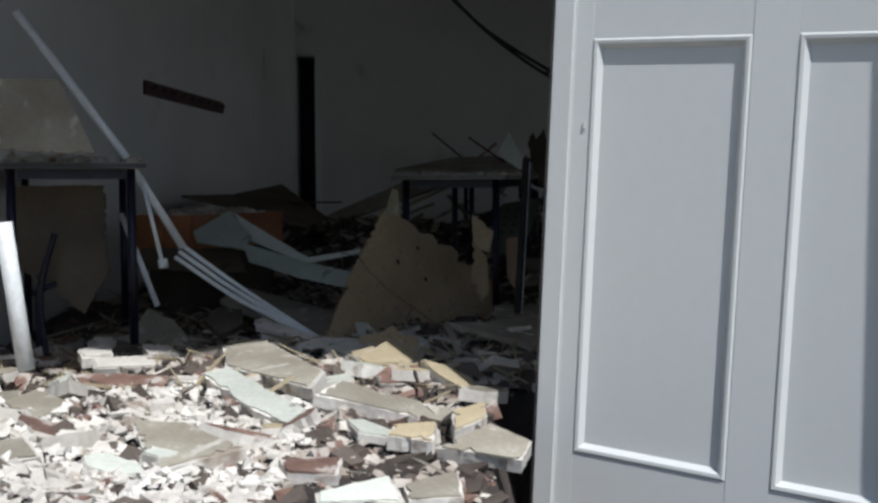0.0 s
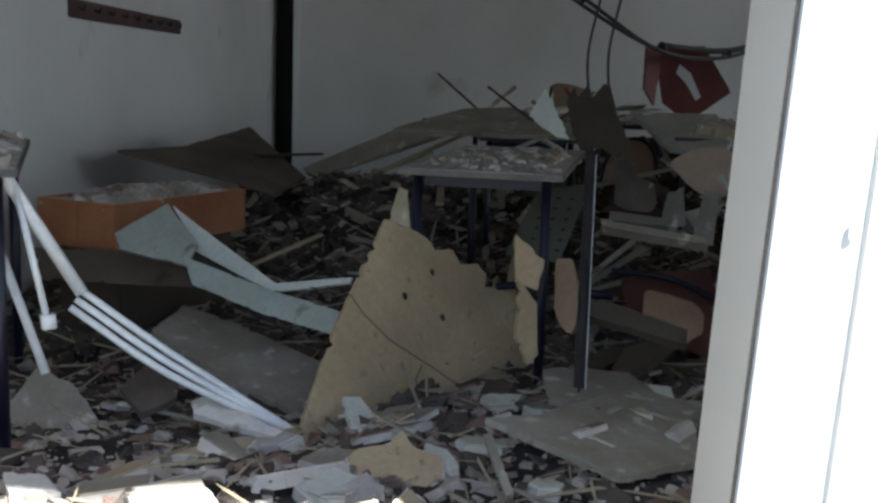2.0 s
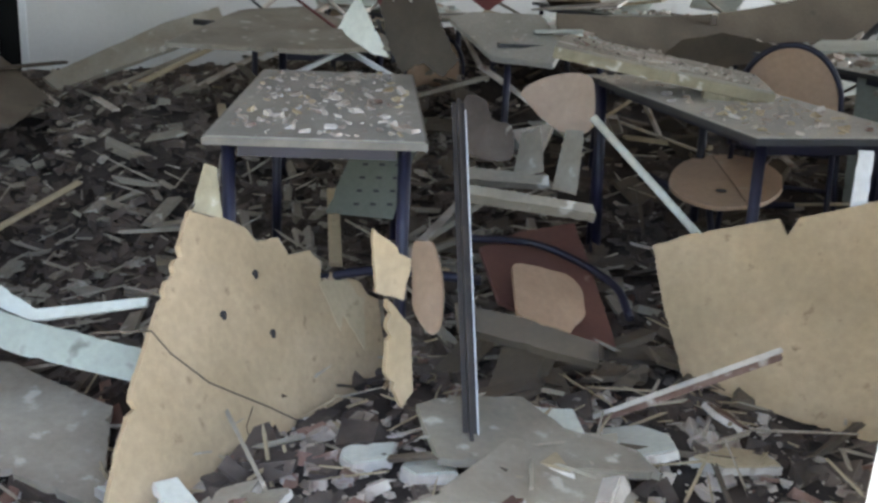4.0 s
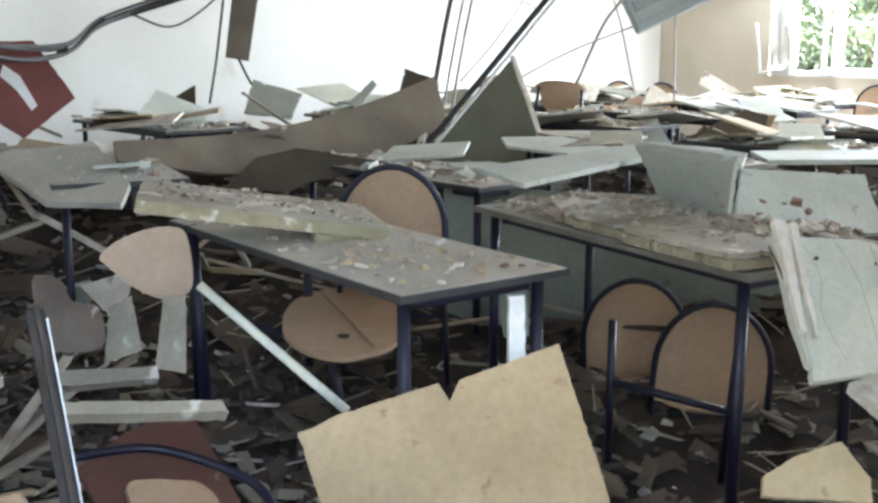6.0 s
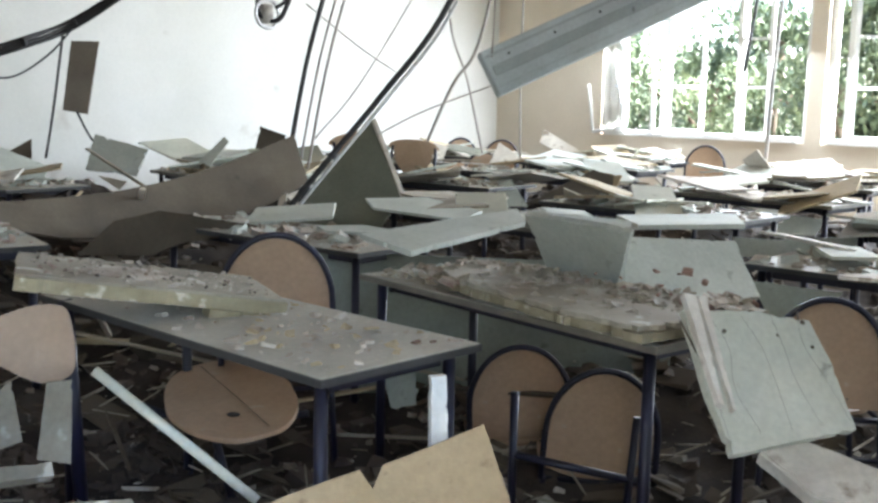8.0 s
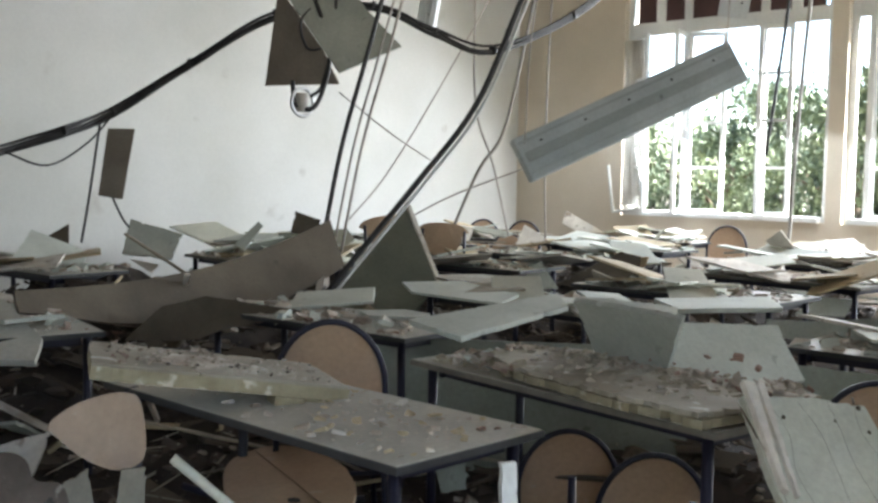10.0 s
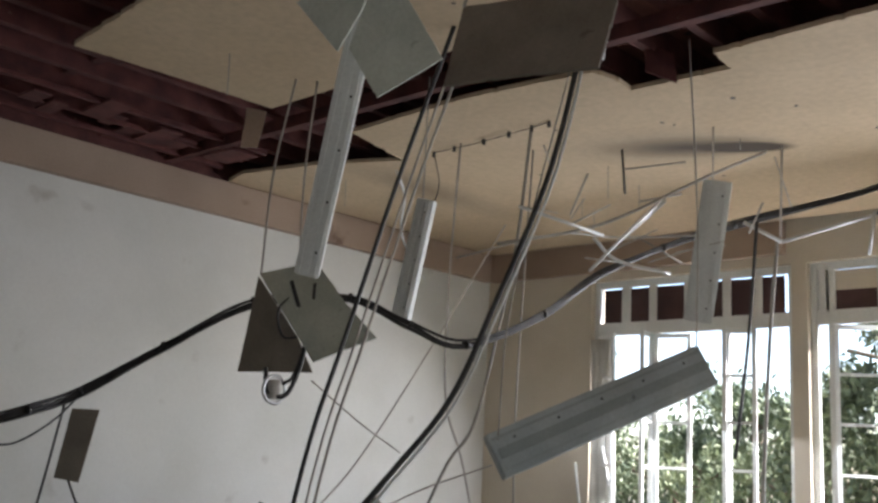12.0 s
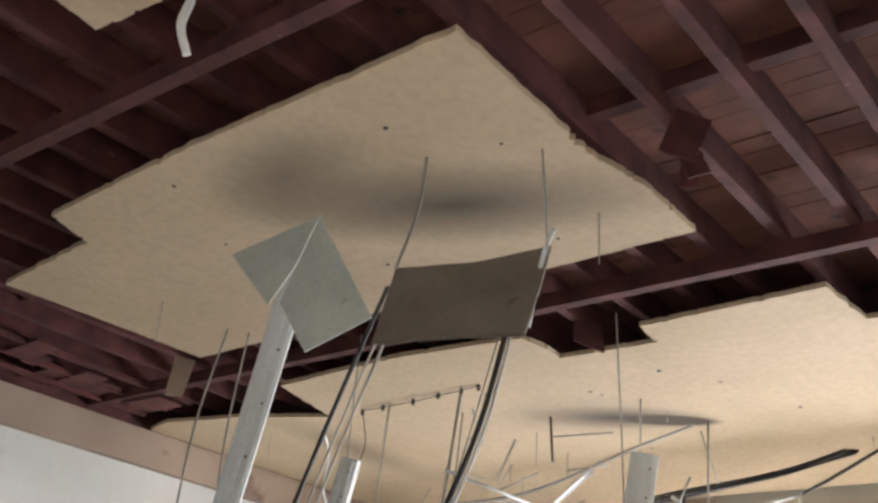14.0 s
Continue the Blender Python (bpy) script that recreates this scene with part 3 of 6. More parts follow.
for x0, x1 in COLS:
    part("panel", block(x0, 0.013, ROWS[0], x1, 0.034, ROWS[1]), M_DOOR, leaf)
    bm = bmesh.new()
    z0, z1 = ROWS
    rings = []
    for g, y in ((0.0, 0.002), (0.006, -0.003), (0.014, -0.002), (0.026, 0.0125)):
        rings.append([bm.verts.new(v) for v in ((x0 + g, y, z0 + g), (x1 - g, y, z0 + g), (x1 - g, y, z1 - g), (x0 + g, y, z1 - g))])
    for p, q in zip(rings, rings[1:]):
        for k in range(4):
            bm.faces.new((p[k], p[(k + 1) % 4], q[(k + 1) % 4], q[k]))
    part("moulding", bm, M_DOOR, leaf)
    pane = part("pane", block(x0, 0.02, 1.425, x1, 0.025, 2.64), M_GLASS, leaf)
    pane.visible_shadow = False
part("cover_strip", block(-0.012, -0.012, 0, 0.05, 0.0, TOP, 0.005), M_DOOR, leaf)
# dark strip added as the gap's shadow line between the two leaves
part("seal", block(-0.0165, -0.011, 0, -0.0122, 0.004, TOP), M_STEEL, leaf, "dark strip painting the shade of the gap beside the leaf")
part("latch", block(0.079, -0.004, 1.02, 0.087, 0.0, 1.04, 0.0015), M_DOOR, leaf)
# second leaf folded back behind the free edge
fold = tagged(new("door_3"), "white narrow door leaf folded back behind the open one", kind="structure")
fold.empty_display_size = 0.1
fold.matrix_basis = pose(0.142, 2.846, -0.16) @ pose(0, 0, 0, 0, 2.4, 0) @ pose(0, 0, 0, 0, 0, 87.5)
part("stile", block(0, -0.042, 0, 0.302, 0, TOP, 0.003), M_DOOR, fold)
structure("door_frame", block(1.03, SOUTH - 0.2, -0.02, 1.085, SOUTH + 0.02, 2.7, 0.006), M_DOOR, "white door post")


# ---- tables ----
def table(m, label="school table with a grey-beige top and navy steel legs", w=0.52, d=1.30, h=0.75, group="school tables", band=True):
    t = thing("school_table", m, label, "table", group)
    bm = block(-w / 2, -d / 2, h - 0.022, w / 2, d / 2, h, 0.003)
    part("tabletop", bm, M_TABLE, t)
    part("edge_band", block(-w / 2 - 0.003, -d / 2 - 0.003, h - 0.021, w / 2 + 0.003, d / 2 + 0.003, h - 0.0025), M_EDGE if band else M_RIM, t, "dark edge band" if band else "grey edge band")
    lx, ly = w / 2 - 0.05, d / 2 - 0.06
    for sx in (-1, 1):
        for sy in (-1, 1):
            part("leg", tube([(sx * lx, sy * ly, -0.04), (sx * lx, sy * ly, h - 0.023)], 0.0165, 12, curve=False), M_NAVY, t)
    for sx in (-1, 1):
        part("apron_rail", block(sx * (lx - 0.045) - 0.01, -ly + 0.02, h - 0.06, sx * (lx - 0.045) + 0.01, ly - 0.02, h - 0.024), M_NAVY, t)
    for sy in (-1, 1):
        part("apron_rail", block(-lx + 0.02, sy * (ly - 0.02) - 0.01, h - 0.06, lx - 0.02, sy * (ly - 0.02) + 0.01, h - 0.024), M_NAVY, t)
    return t


TABLES = [(-0.07, 5.42, 0, -9.3), (1.225, 5.46, 0, 0), (2.13, 5.10, 0, -7.4), (3.56, 4.40, 0, 2), (2.48, 6.80, 0, 4), (3.62, 6.55, 0.02, -3), (-1.703, 4.301, 0.044, 21),
          (0.08, 7.52, 0.0, 3), (0.75, 9.2, 0.05, 12), (1.25, 7.55, 0.03, -12), (2.3, 9.5, 0.05, 5), (3.7, 9.0, 0.06, -6), (4.7, 6.3, 0.02, 0), (4.75, 8.1, 0.05, 4), (5.85, 6.3, 0.03, -4),
          (5.9, 8.2, 0.05, 2), (5.9, 9.9, 0.06, -3), (7.0, 6.6, 0.04, 5), (7.0, 8.4, 0.06, -2), (7.1, 10.1, 0.06, 3), (8.3, 7.0, 0.04, -4), (8.35, 9.0, 0.05, 2), (4.7, 10.2, 0.06, -5), (5.0, 4.6, 0.0, 3), (6.6, 4.8, 0.0, -3)]
first = table(pose(*TABLES[1][:3], 0, 0, TABLES[1][3]), "school table with a grey-green top, dark edge and navy legs")
second = table(pose(*TABLES[0][:3], 0, 0, TABLES[0][3]), band=False)
for i, (x, y, z, a) in enumerate(TABLES[2:]):
    if i == 4:
        table(pose(x, y, z, 0, 0, a), "short school table with a grey top by the entrance", d=1.10)
    else:
        copy_thing(first if i % 3 else second, pose(x, y, z, 0, 0, a))


def on_tables(which, margin=0.03):
    def place(r):
        i = which[r.randrange(len(which))]
        x, y, z, a = TABLES[i]
        end = (0.55 if i == 6 else 0.65) - margin
        u, v = r.uniform(-0.26 + margin, 0.26 - margin), r.uniform(-end, end)
        c, s = math.cos(radians(a)), math.sin(radians(a))
        return x + u * c - v * s, y + u * s + v * c, z + 0.752
    return place


stuff("plaster_crumbs", chunks(330, 11, on_tables([0, 1]), (0.002, 0.017), 0.4), M_CHIP, "cream plaster crumbs on the tables")
stuff("plaster_crumbs", chunks(70, 10, on_tables([0, 0, 1]), (0.004, 0.022), 0.3), M_WHITE, "white plaster flakes on the tables")
stuff("board_crumbs", chunks(160, 12, on_tables([0, 1, 6]), (0.002, 0.016), 0.4), M_TAN, "brown crumbs on the tables")
stuff("plaster_crumbs", chunks(300, 13, on_tables([2]), (0.003, 0.016), 0.5), M_DTAN, "dense grey-brown crumbs heaped on a table")
stuff("plaster_crumbs", chunks(2600, 14, on_tables(list(range(3, len(TABLES)))), (0.005, 0.035), 0.4), M_CHIP, "cream plaster crumbs on the tables")
stuff("plaster_crumbs", chunks(700, 17, on_tables(list(range(3, len(TABLES)))), (0.005, 0.04), 0.35), M_WHITE, "white plaster flakes on the tables")
stuff("board_crumbs", chunks(900, 15, on_tables(list(range(2, len(TABLES)))), (0.006, 0.05), 0.4), M_GREEN, "pale green tile crumbs on the tables")
stuff("brick_crumbs", chunks(50, 16, on_tables([2, 4, 5]), (0.005, 0.02), 0.5), M_BRICK, "red crumbs on the tables")


# ---- chairs ----
def hoop_outline(w, h, flat=0.35, n=14):
    """Half of a plate: straight sides below, a round top."""
    pts = [(-w / 2, 0), (w / 2, 0)]
    for k in range(n + 1):
        a = math.pi * k / n
        pts.append((w / 2 * math.cos(a), h * flat + (h - h * flat) * math.sin(a)))
    return pts


def curved_plate(outline, th, sag, upright):
    """A thin plywood plate with a gentle curve; upright: in the xz plane, or else lying."""
    bm = plate(outline, th)
    bmesh.ops.triangulate(bm, faces=[f for f in bm.faces if len(f.verts) > 4])
    w = max(abs(x) for x, _ in outline)
    for v in bm.verts:
        x, y, z = v.co
        z += sag * (x / w) ** 2
        v.co = Vector((x, z, y)) if upright else Vector((x, y, z))
    bmesh.ops.recalc_face_normals(bm, faces=bm.faces)
    return bm


def chair(m, label, seat_mat, pointed=False, group="school chairs"):
    c = thing("school_chair", m, label, "chair", group)
    back = hoop_outline(0.36, 0.36) if not pointed else [(0.19 * math.cos(a) * (1.0 if math.sin(a) > 0 else 0.72), 0.13 + 0.13 * math.sin(a) + 0.02 * math.cos(2 * a)) for a in (2 * math.pi * k / 26 for k in range(26))]
    bm = curved_plate(back, 0.011, 0.03, True)
    bmesh.ops.translate(bm, verts=bm.verts, vec=(0, -0.20, 0.46 if not pointed else 0.56))
    part("backrest", bm, seat_mat, c, "plywood backrest with a rounded top")
    oval = [(0.19 * math.copysign(abs(math.cos(a)) ** 0.7, math.cos(a)), 0.19 * math.copysign(abs(math.sin(a)) ** 0.7, math.sin(a))) for a in (2 * math.pi * k / 24 for k in range(24))]
    bm = curved_plate(oval, 0.012, 0.015, False)
    bmesh.ops.translate(bm, verts=bm.verts, vec=(0, 0.01, 0.44))
    part("seat", bm, seat_mat, c, "plywood seat")
    line = [(-0.19, -0.215, 0.44)] + [(-0.188 * math.cos(math.pi * k / 10), -0.205, 0.60 + 0.225 * math.sin(math.pi * k / 10)) for k in range(11)] + [(0.19, -0.215, 0.44)]
    if not pointed:
        part("back_hoop", tube(line, 0.011, 7, n=2), M_NAVY, c)
    else:
        for s in (-1, 1):
            part("back_upright", tube([(s * 0.17, -0.19, 0.43), (s * 0.15, -0.21, 0.75)], 0.011, 7), M_NAVY, c)
    for s in (-1, 1):
        part("rear_leg", tube([(s * 0.18, -0.20, 0.44), (s * 0.20, -0.24, 0.0)], 0.011, 7), M_NAVY, c)
        part("front_leg", tube([(s * 0.17, 0.17, 0.43), (s * 0.20, 0.21, 0.0)], 0.011, 7), M_NAVY, c)
        part("side_rail", tube([(s * 0.18, -0.20, 0.43), (s * 0.17, 0.17, 0.43)], 0.010, 7), M_NAVY, c)
    part("cross_rail", tube([(-0.18, -0.19, 0.43), (0.18, -0.19, 0.43)], 0.010, 7), M_NAVY, c)
    part("cross_rail", tube([(-0.185, -0.21, 0.30), (0.185, -0.21, 0.30)], 0.009, 7), M_NAVY, c)
    return c


ch = chair(pose(1.80, 6.05, 0.07, 0, 0, -37), "school chair with a round beech backrest and navy frame", M_SEAT)
for x, y, z, rx, ry, rz in ((2.53, 5.22, -0.34, 2, 3, -48), (2.64, 5.60, -0.33, 4, -4, -42), (2.98, 4.60, -0.08, 0, 0, -55), (8.75, 8.36, 0.13, 0, 0, -50),
                            (8.08, 11.0, 0.10, 0, 0, -30), (8.42, 10.66, 0.09, 0, 3, -50), (6.6, 9.2, 0.05, 0, 0, 150), (0.62, 8.2, -0.1, 0, 12, 20)):
    copy_thing(ch, pose(x, y, z, rx, ry, rz))
ca = chair(pose(0.55, 9.6, 0.25, 4, 10, -30), "school chair with a pointed oval beech backrest", M_SEAT, True)
for x, y, z, rx, ry, rz in ((4.98, 8.62, 0.27, 3, 4, -44), (4.86, 9.0, 0.30, 0, -8, -25)):
    copy_thing(ca, pose(x, y, z, rx, ry, rz))

# ---- broken boards, slabs and tiles ----
board("ceiling_board", pose(-0.23, 4.82, 0.28, 67.3, 0.0, 52.2), [(-0.61, -0.34), (-0.34, -0.32), (-0.04, -0.33), (0.25, -0.4), (0.35, -0.23), (0.41, -0.06), (0.37, -0.03), (0.36, 0.01), (0.24, 0.07), (0.18, 0.06), (0.21, 0.11), (0.18, 0.15), (0.09, 0.16), (0.07, 0.21), (-0.02, 0.22), (-0.04, 0.26), (-0.11, 0.3), (-0.21, 0.34), (-0.54, 0.04), (-0.79, -0.23)], 0.014, M_PLY, "torn tan ceiling board leaning on the rubble", 0.012)
board("ceiling_board", pose(-0.02, 4.60, 0.48, 81.6, 0.0, 11.3), [(-0.04, -0.05), (0.03, -0.07), (0.05, 0.02), (-0.04, 0.1)], 0.014, M_PLY, "torn shard of tan ceiling board standing upright", 0.012)
board("ceiling_board", pose(-0.02, 4.44, 0.33, 84.9, 0.0, 26.6), [(-0.04, -0.02), (0.0, -0.11), (0.03, -0.08), (0.03, 0.07), (-0.03, 0.14)], 0.014, M_PLY, "narrow torn shard of tan ceiling board", 0.01)
board("ceiling_board", pose(-0.42, 4.79, 0.63, 84.3, 0.0, 0.0), [(-0.04, -0.05), (0.03, -0.07), (0.02, 0.05), (-0.01, 0.06)], 0.02, M_INSUL, "short cream board stump standing in rubble", 0.006)
board("fibre_board", pose(1.02, 4.66, 0.35, 74.1, -0.0, -45.0), [(-0.31, -0.09), (-0.22, -0.26), (0.11, -0.29), (0.27, -0.29), (0.41, -0.26), (0.3, 0.07), (0.21, 0.31), (-0.01, 0.22), (-0.03, 0.17), (-0.06, 0.21), (-0.28, 0.13), (-0.38, 0.08)], 0.018, M_PLY, "large tan fibreboard sheet leaning against a table", 0.003)
board("tile_board", pose(1.87, 4.23, 0.74, 46.5, -0.0, -22.5), [(-0.21, -0.21), (0.16, -0.19), (0.19, -0.01), (0.19, 0.11), (0.04, 0.15), (-0.17, 0.17), (-0.2, -0.03)], 0.022, M_PALE, "pale green board with dark cracks hanging off a table", 0.008)
board("plank", pose(1.69, 4.30, 0.80, 46.5, -0.0, -22.5), [(-0.03, -0.14), (-0.02, -0.15), (0.04, 0.14), (0.01, 0.15)], 0.02, M_WHITE, "white strip lying on a cracked board", 0.002)
board("plank", pose(1.71, 4.28, 0.79, 46.5, -0.0, -22.5), [(-0.03, -0.15), (-0.02, -0.15), (0.04, 0.15), (0.02, 0.15)], 0.016, M_WHITE, "narrow white strip lying on a cracked board", 0.002)
board("plaster_slab", pose(1.87, 4.07, 0.51, 23.3, -0.0, -35.5), [(-0.07, -0.07), (0.08, -0.14), (0.15, -0.0), (-0.02, 0.13), (-0.13, 0.08)], 0.03, M_WHITE, "white plaster slab lying tilted on the rubble", 0.01)
board("ceiling_tile", pose(2.25, 5.08, 0.88, 126.6, -0.0, -103.3), [(-0.23, -0.11), (0.09, -0.15), (0.32, 0.13), (-0.18, 0.13)], 0.02, M_GREEN, "grey-green ceiling tile propped on edge", 0.006)
board("ceiling_tile", pose(2.38, 5.14, 0.97, 9.0, -0.0, -15.3), [(-0.18, 0.09), (0.04, -0.17), (0.15, -0.05), (0.11, -0.01), (-0.12, 0.14)], 0.02, M_GREEN, "narrow pale green ceiling tile strip", 0.004)
board("ceiling_tile", pose(2.71, 4.90, 0.79, 40.9, -0.0, -12.2), [(-0.39, -0.06), (-0.12, -0.12), (0.2, -0.13), (0.24, 0.01), (0.28, 0.12), (-0.22, 0.18)], 0.02, M_GREEN, "grey-green ceiling tile leaning over a table", 0.006)
board("roof_panel", pose(3.38, 7.42, 0.79, 39.7, -0.0, -44.3), [(-0.38, -0.21), (-0.12, -0.25), (0.14, -0.23), (0.27, 0.01), (0.09, 0.68)], 0.02, M_DGREEN, "dark green triangular board standing on a table", 0.004)
board("ceiling_board", pose(2.84, 10.33, 0.86, 78.0, -0.0, -32.0), [(0.11, -0.1), (0.11, 0.15), (-0.21, -0.05)], 0.015, M_BROWN, "triangular broken ceiling board on the debris heap", 0.01)
board("ceiling_tile", pose(3.34, 9.83, 0.90, 42.0, -0.0, -33.7), [(-0.2, -0.12), (0.14, -0.18), (0.21, 0.07), (-0.16, 0.22)], 0.015, M_GREEN, "crumpled pale green ceiling tile on the debris heap", 0.015)
board("ceiling_board", pose(3.59, 8.42, 1.07, 78.0, -0.0, -32.0), [(-0.09, -0.05), (0.05, -0.07), (0.1, 0.03), (-0.06, 0.09)], 0.015, M_BROWN, "small brown ceiling board shard", 0.01)
board("ceiling_board", pose(3.60, 9.02, 0.97, 62.1, -0.0, -32.0), [(-0.04, -0.11), (0.09, 0.07), (0.06, 0.11), (-0.11, -0.07)], 0.02, M_GREEN, "small grey board shard sticking up", 0.006)
board("ceiling_board", pose(5.57, 7.44, 0.75, 84.3, -0.0, -36.9), [(0.18, -0.11), (0.21, 0.09), (0.06, 0.13), (-0.44, -0.11)], 0.015, M_BROWN, "brown board shard standing on a far table", 0.01)
board("ceiling_board", pose(5.79, 7.42, 0.74, 84.0, -0.0, -71.6), [(-0.07, -0.12), (0.05, -0.1), (0.11, 0.1), (-0.1, 0.12)], 0.015, M_PLY, "tan board shard standing on a far table", 0.01)
board("ceiling_tile", pose(4.74, 7.48, 0.73, 73.3, -0.0, -36.9), [(0.16, -0.06), (0.05, 0.12), (-0.21, -0.06)], 0.015, M_GREEN, "small grey-green triangular tile on a table", 0.006)
board("plank", pose(8.07, 9.41, 0.84, 78.6, -0.0, -45.0), [(-0.32, 0.1), (0.27, -0.22), (0.33, -0.12), (-0.28, 0.23)], 0.04, M_WHITE, "white plank leaning near the window wall", 0.003)
board("plank", pose(7.56, 8.01, 0.68, 68.0, -0.0, -45.0), [(0.05, -0.14), (0.17, -0.09), (-0.06, 0.11), (-0.16, 0.11)], 0.03, M_WHITE, "short white plank lying on far debris", 0.003)
board("ceiling_tile", pose(4.62, 5.46, 0.65, 84.2, -0.0, -49.1), [(-0.3, -0.06), (0.33, -0.07), (0.33, 0.06), (-0.07, 0.03), (-0.3, 0.04)], 0.02, M_GREEN, "long grey-green tile on edge across a table", 0.006)
board("ceiling_tile", pose(5.55, 5.86, 0.65, 50.5, -0.0, -45.0), [(0.08, -0.07), (0.17, 0.05), (-0.04, 0.07), (-0.21, -0.05)], 0.015, M_GREEN, "folded grey-green tile on a far table", 0.006)
board("ceiling_board", pose(6.85, 6.82, 0.63, 44.3, -0.0, -39.8), [(-0.23, 0.03), (0.16, -0.13), (0.23, -0.03), (-0.16, 0.13)], 0.015, M_PALE, "pale board lying over a far table", 0.01)
board("front_panel", pose(2.86, 5.84, 0.36, 87.1, -0.0, -45.0), [(-0.78, -0.30), (0.66, -0.30), (0.68, 0.30), (0.15, 0.34), (-0.80, 0.36)], 0.018, M_SAGE, "grey-green board standing under a table edge", 0.006)
board("ceiling_tile", pose(2.07, 5.69, 0.36, 80, 0, -45), [(-0.07, 0.08), (0.05, 0.1), (0.06, -0.08), (-0.03, -0.09)], 0.014, M_SAGE, "grey-green tile scrap standing under a table", 0.008)
board("ceiling_tile", pose(3.11, 4.74, 0.65, 80, 0, -50), [(-0.16, 0.08), (0.17, 0.05), (0.05, -0.09), (-0.08, -0.06)], 0.014, M_SAGE, "grey-green tile hanging under a table edge", 0.008)
board("ceiling_board", pose(2.10, 7.22, 0.72, 75, 0, -45), [(-0.4, -0.1), (-0.24, 0.06), (-0.03, 0.11), (0.4, 0.05), (0.3, 0.01), (0.05, -0.04), (-0.07, -0.09)], 0.014, M_BROWN, "dark board flap hanging below a sagging board", 0.006)
board("ceiling_board", pose(2.47, 5.80, 0.87, 6.4, -0.0, -26.6), [(-0.29, -0.32), (0.32, 0.08), (0.38, 0.31), (-0.4, -0.06)], 0.02, M_GREEN, "pale green board lying flat across tables", 0.01)
board("ceiling_board", pose(3.56, 5.47, 0.86, 0.0, -0.0, 0.0), [(-0.36, -0.0), (0.05, -0.26), (0.41, -0.02), (-0.1, 0.28)], 0.02, M_GREEN, "pale green board lying flat across tables", 0.01)
board("ceiling_board", pose(0.16, 6.30, 0.88, 81.5, -0.0, -5.7), [(0.03, -0.09), (0.09, -0.1), (0.01, 0.06), (-0.03, 0.13), (-0.1, -0.0)], 0.015, M_PALE, "pale torn board shard leaning behind a table", 0.008)
board("ceiling_board", pose(0.38, 6.47, 0.89, 79.2, -0.0, -16.7), [(-0.1, -0.09), (-0.04, -0.19), (0.04, -0.15), (0.12, -0.2), (0.18, -0.13), (0.11, -0.01), (0.06, 0.14), (0.03, 0.15), (-0.02, 0.08), (-0.04, 0.15), (-0.09, 0.08), (-0.11, 0.13), (-0.14, 0.06)], 0.015, M_BROWN, "dark brown torn board leaning behind a table", 0.006)
board("fallen_tabletop", pose(0.94, 7.05, 0.81, 31.2, -0.0, -29.1), [(-0.05, -0.17), (0.23, -0.19), (0.25, -0.07), (0.1, 0.17), (-0.22, 0.16), (-0.32, 0.1)], 0.03, M_TABLE, "dust covered tabletop lying at a tilt", 0.006)
board("ceiling_board", pose(-0.08, 6.83, 0.83, 6.8, 0.0, 0.0), [(0.06, -0.38), (0.48, -0.26), (0.11, 0.52), (-0.16, 0.41), (-0.49, -0.3)], 0.02, M_DTAN, "dusty ceiling board lying over a table", 0.012)
board("plank", pose(0.42, 5.21, 0.56, 51.9, -0.0, -11.3), [(-0.12, -0.01), (0.12, -0.02), (0.12, 0.01), (-0.12, 0.03)], 0.04, M_DTAN, "rough cream-brown plank lying under a chair", 0.003)
board("plank", pose(0.42, 4.99, 0.55, 48.6, -0.0, -11.3), [(-0.17, 0.01), (0.18, -0.04), (0.17, -0.01), (-0.18, 0.04)], 0.05, M_DTAN, "rough cream-brown plank with a chipped edge", 0.004)
board("plank", pose(0.28, 4.52, 0.35, 45.6, -0.0, -11.3), [(-0.15, 0.01), (-0.03, -0.02), (0.17, -0.07), (0.17, -0.02), (-0.01, 0.04), (-0.16, 0.07)], 0.04, M_BROWN, "broken plank lying across the debris", 0.005)
board("ceiling_board", pose(0.26, 4.40, 0.17, 6.4, 0.0, 26.6), [(-0.25, -0.0), (0.14, -0.28), (0.16, -0.19), (0.08, -0.04), (0.09, 0.11), (-0.06, 0.2), (-0.16, 0.2)], 0.02, M_DTAN, "flat dusty ceiling board on the floor", 0.01)
board("ceiling_board", pose(0.18, 4.13, 0.15, 8.0, 0.0, 45.0), [(-0.21, -0.2), (0.03, -0.25), (0.4, -0.02), (0.18, 0.14), (-0.13, 0.14), (-0.27, 0.19)], 0.02, M_DTAN, "flat dusty ceiling board on the floor", 0.01)
board("metal_tray", pose(0.13, 5.75, 0.47, 63.5, -0.0, -5.7), [(0.05, -0.17), (0.17, 0.18), (-0.05, 0.14), (-0.17, -0.15)], 0.01, M_DGREEN, "perforated grey metal tray leaning by a table", 0.003)
board("ceiling_board", pose(-0.94, 4.77, 0.14, 9.0, 0.0, 18.4), [(-0.06, -0.22), (0.15, -0.49), (0.26, -0.13), (0.04, 0.22), (-0.14, 0.42), (-0.26, 0.2)], 0.02, M_DTAN, "dark dusty board lying on the rubble", 0.012)
board("ceiling_board", pose(-1.34, 4.22, 0.09, 49.0, 0.0, 7.1), [(-0.09, -0.15), (0.08, -0.06), (0.14, -0.02), (0.05, 0.09), (-0.05, 0.14), (-0.13, -0.01)], 0.015, M_DTAN, "grey dusty board shard leaning on rubble", 0.01)
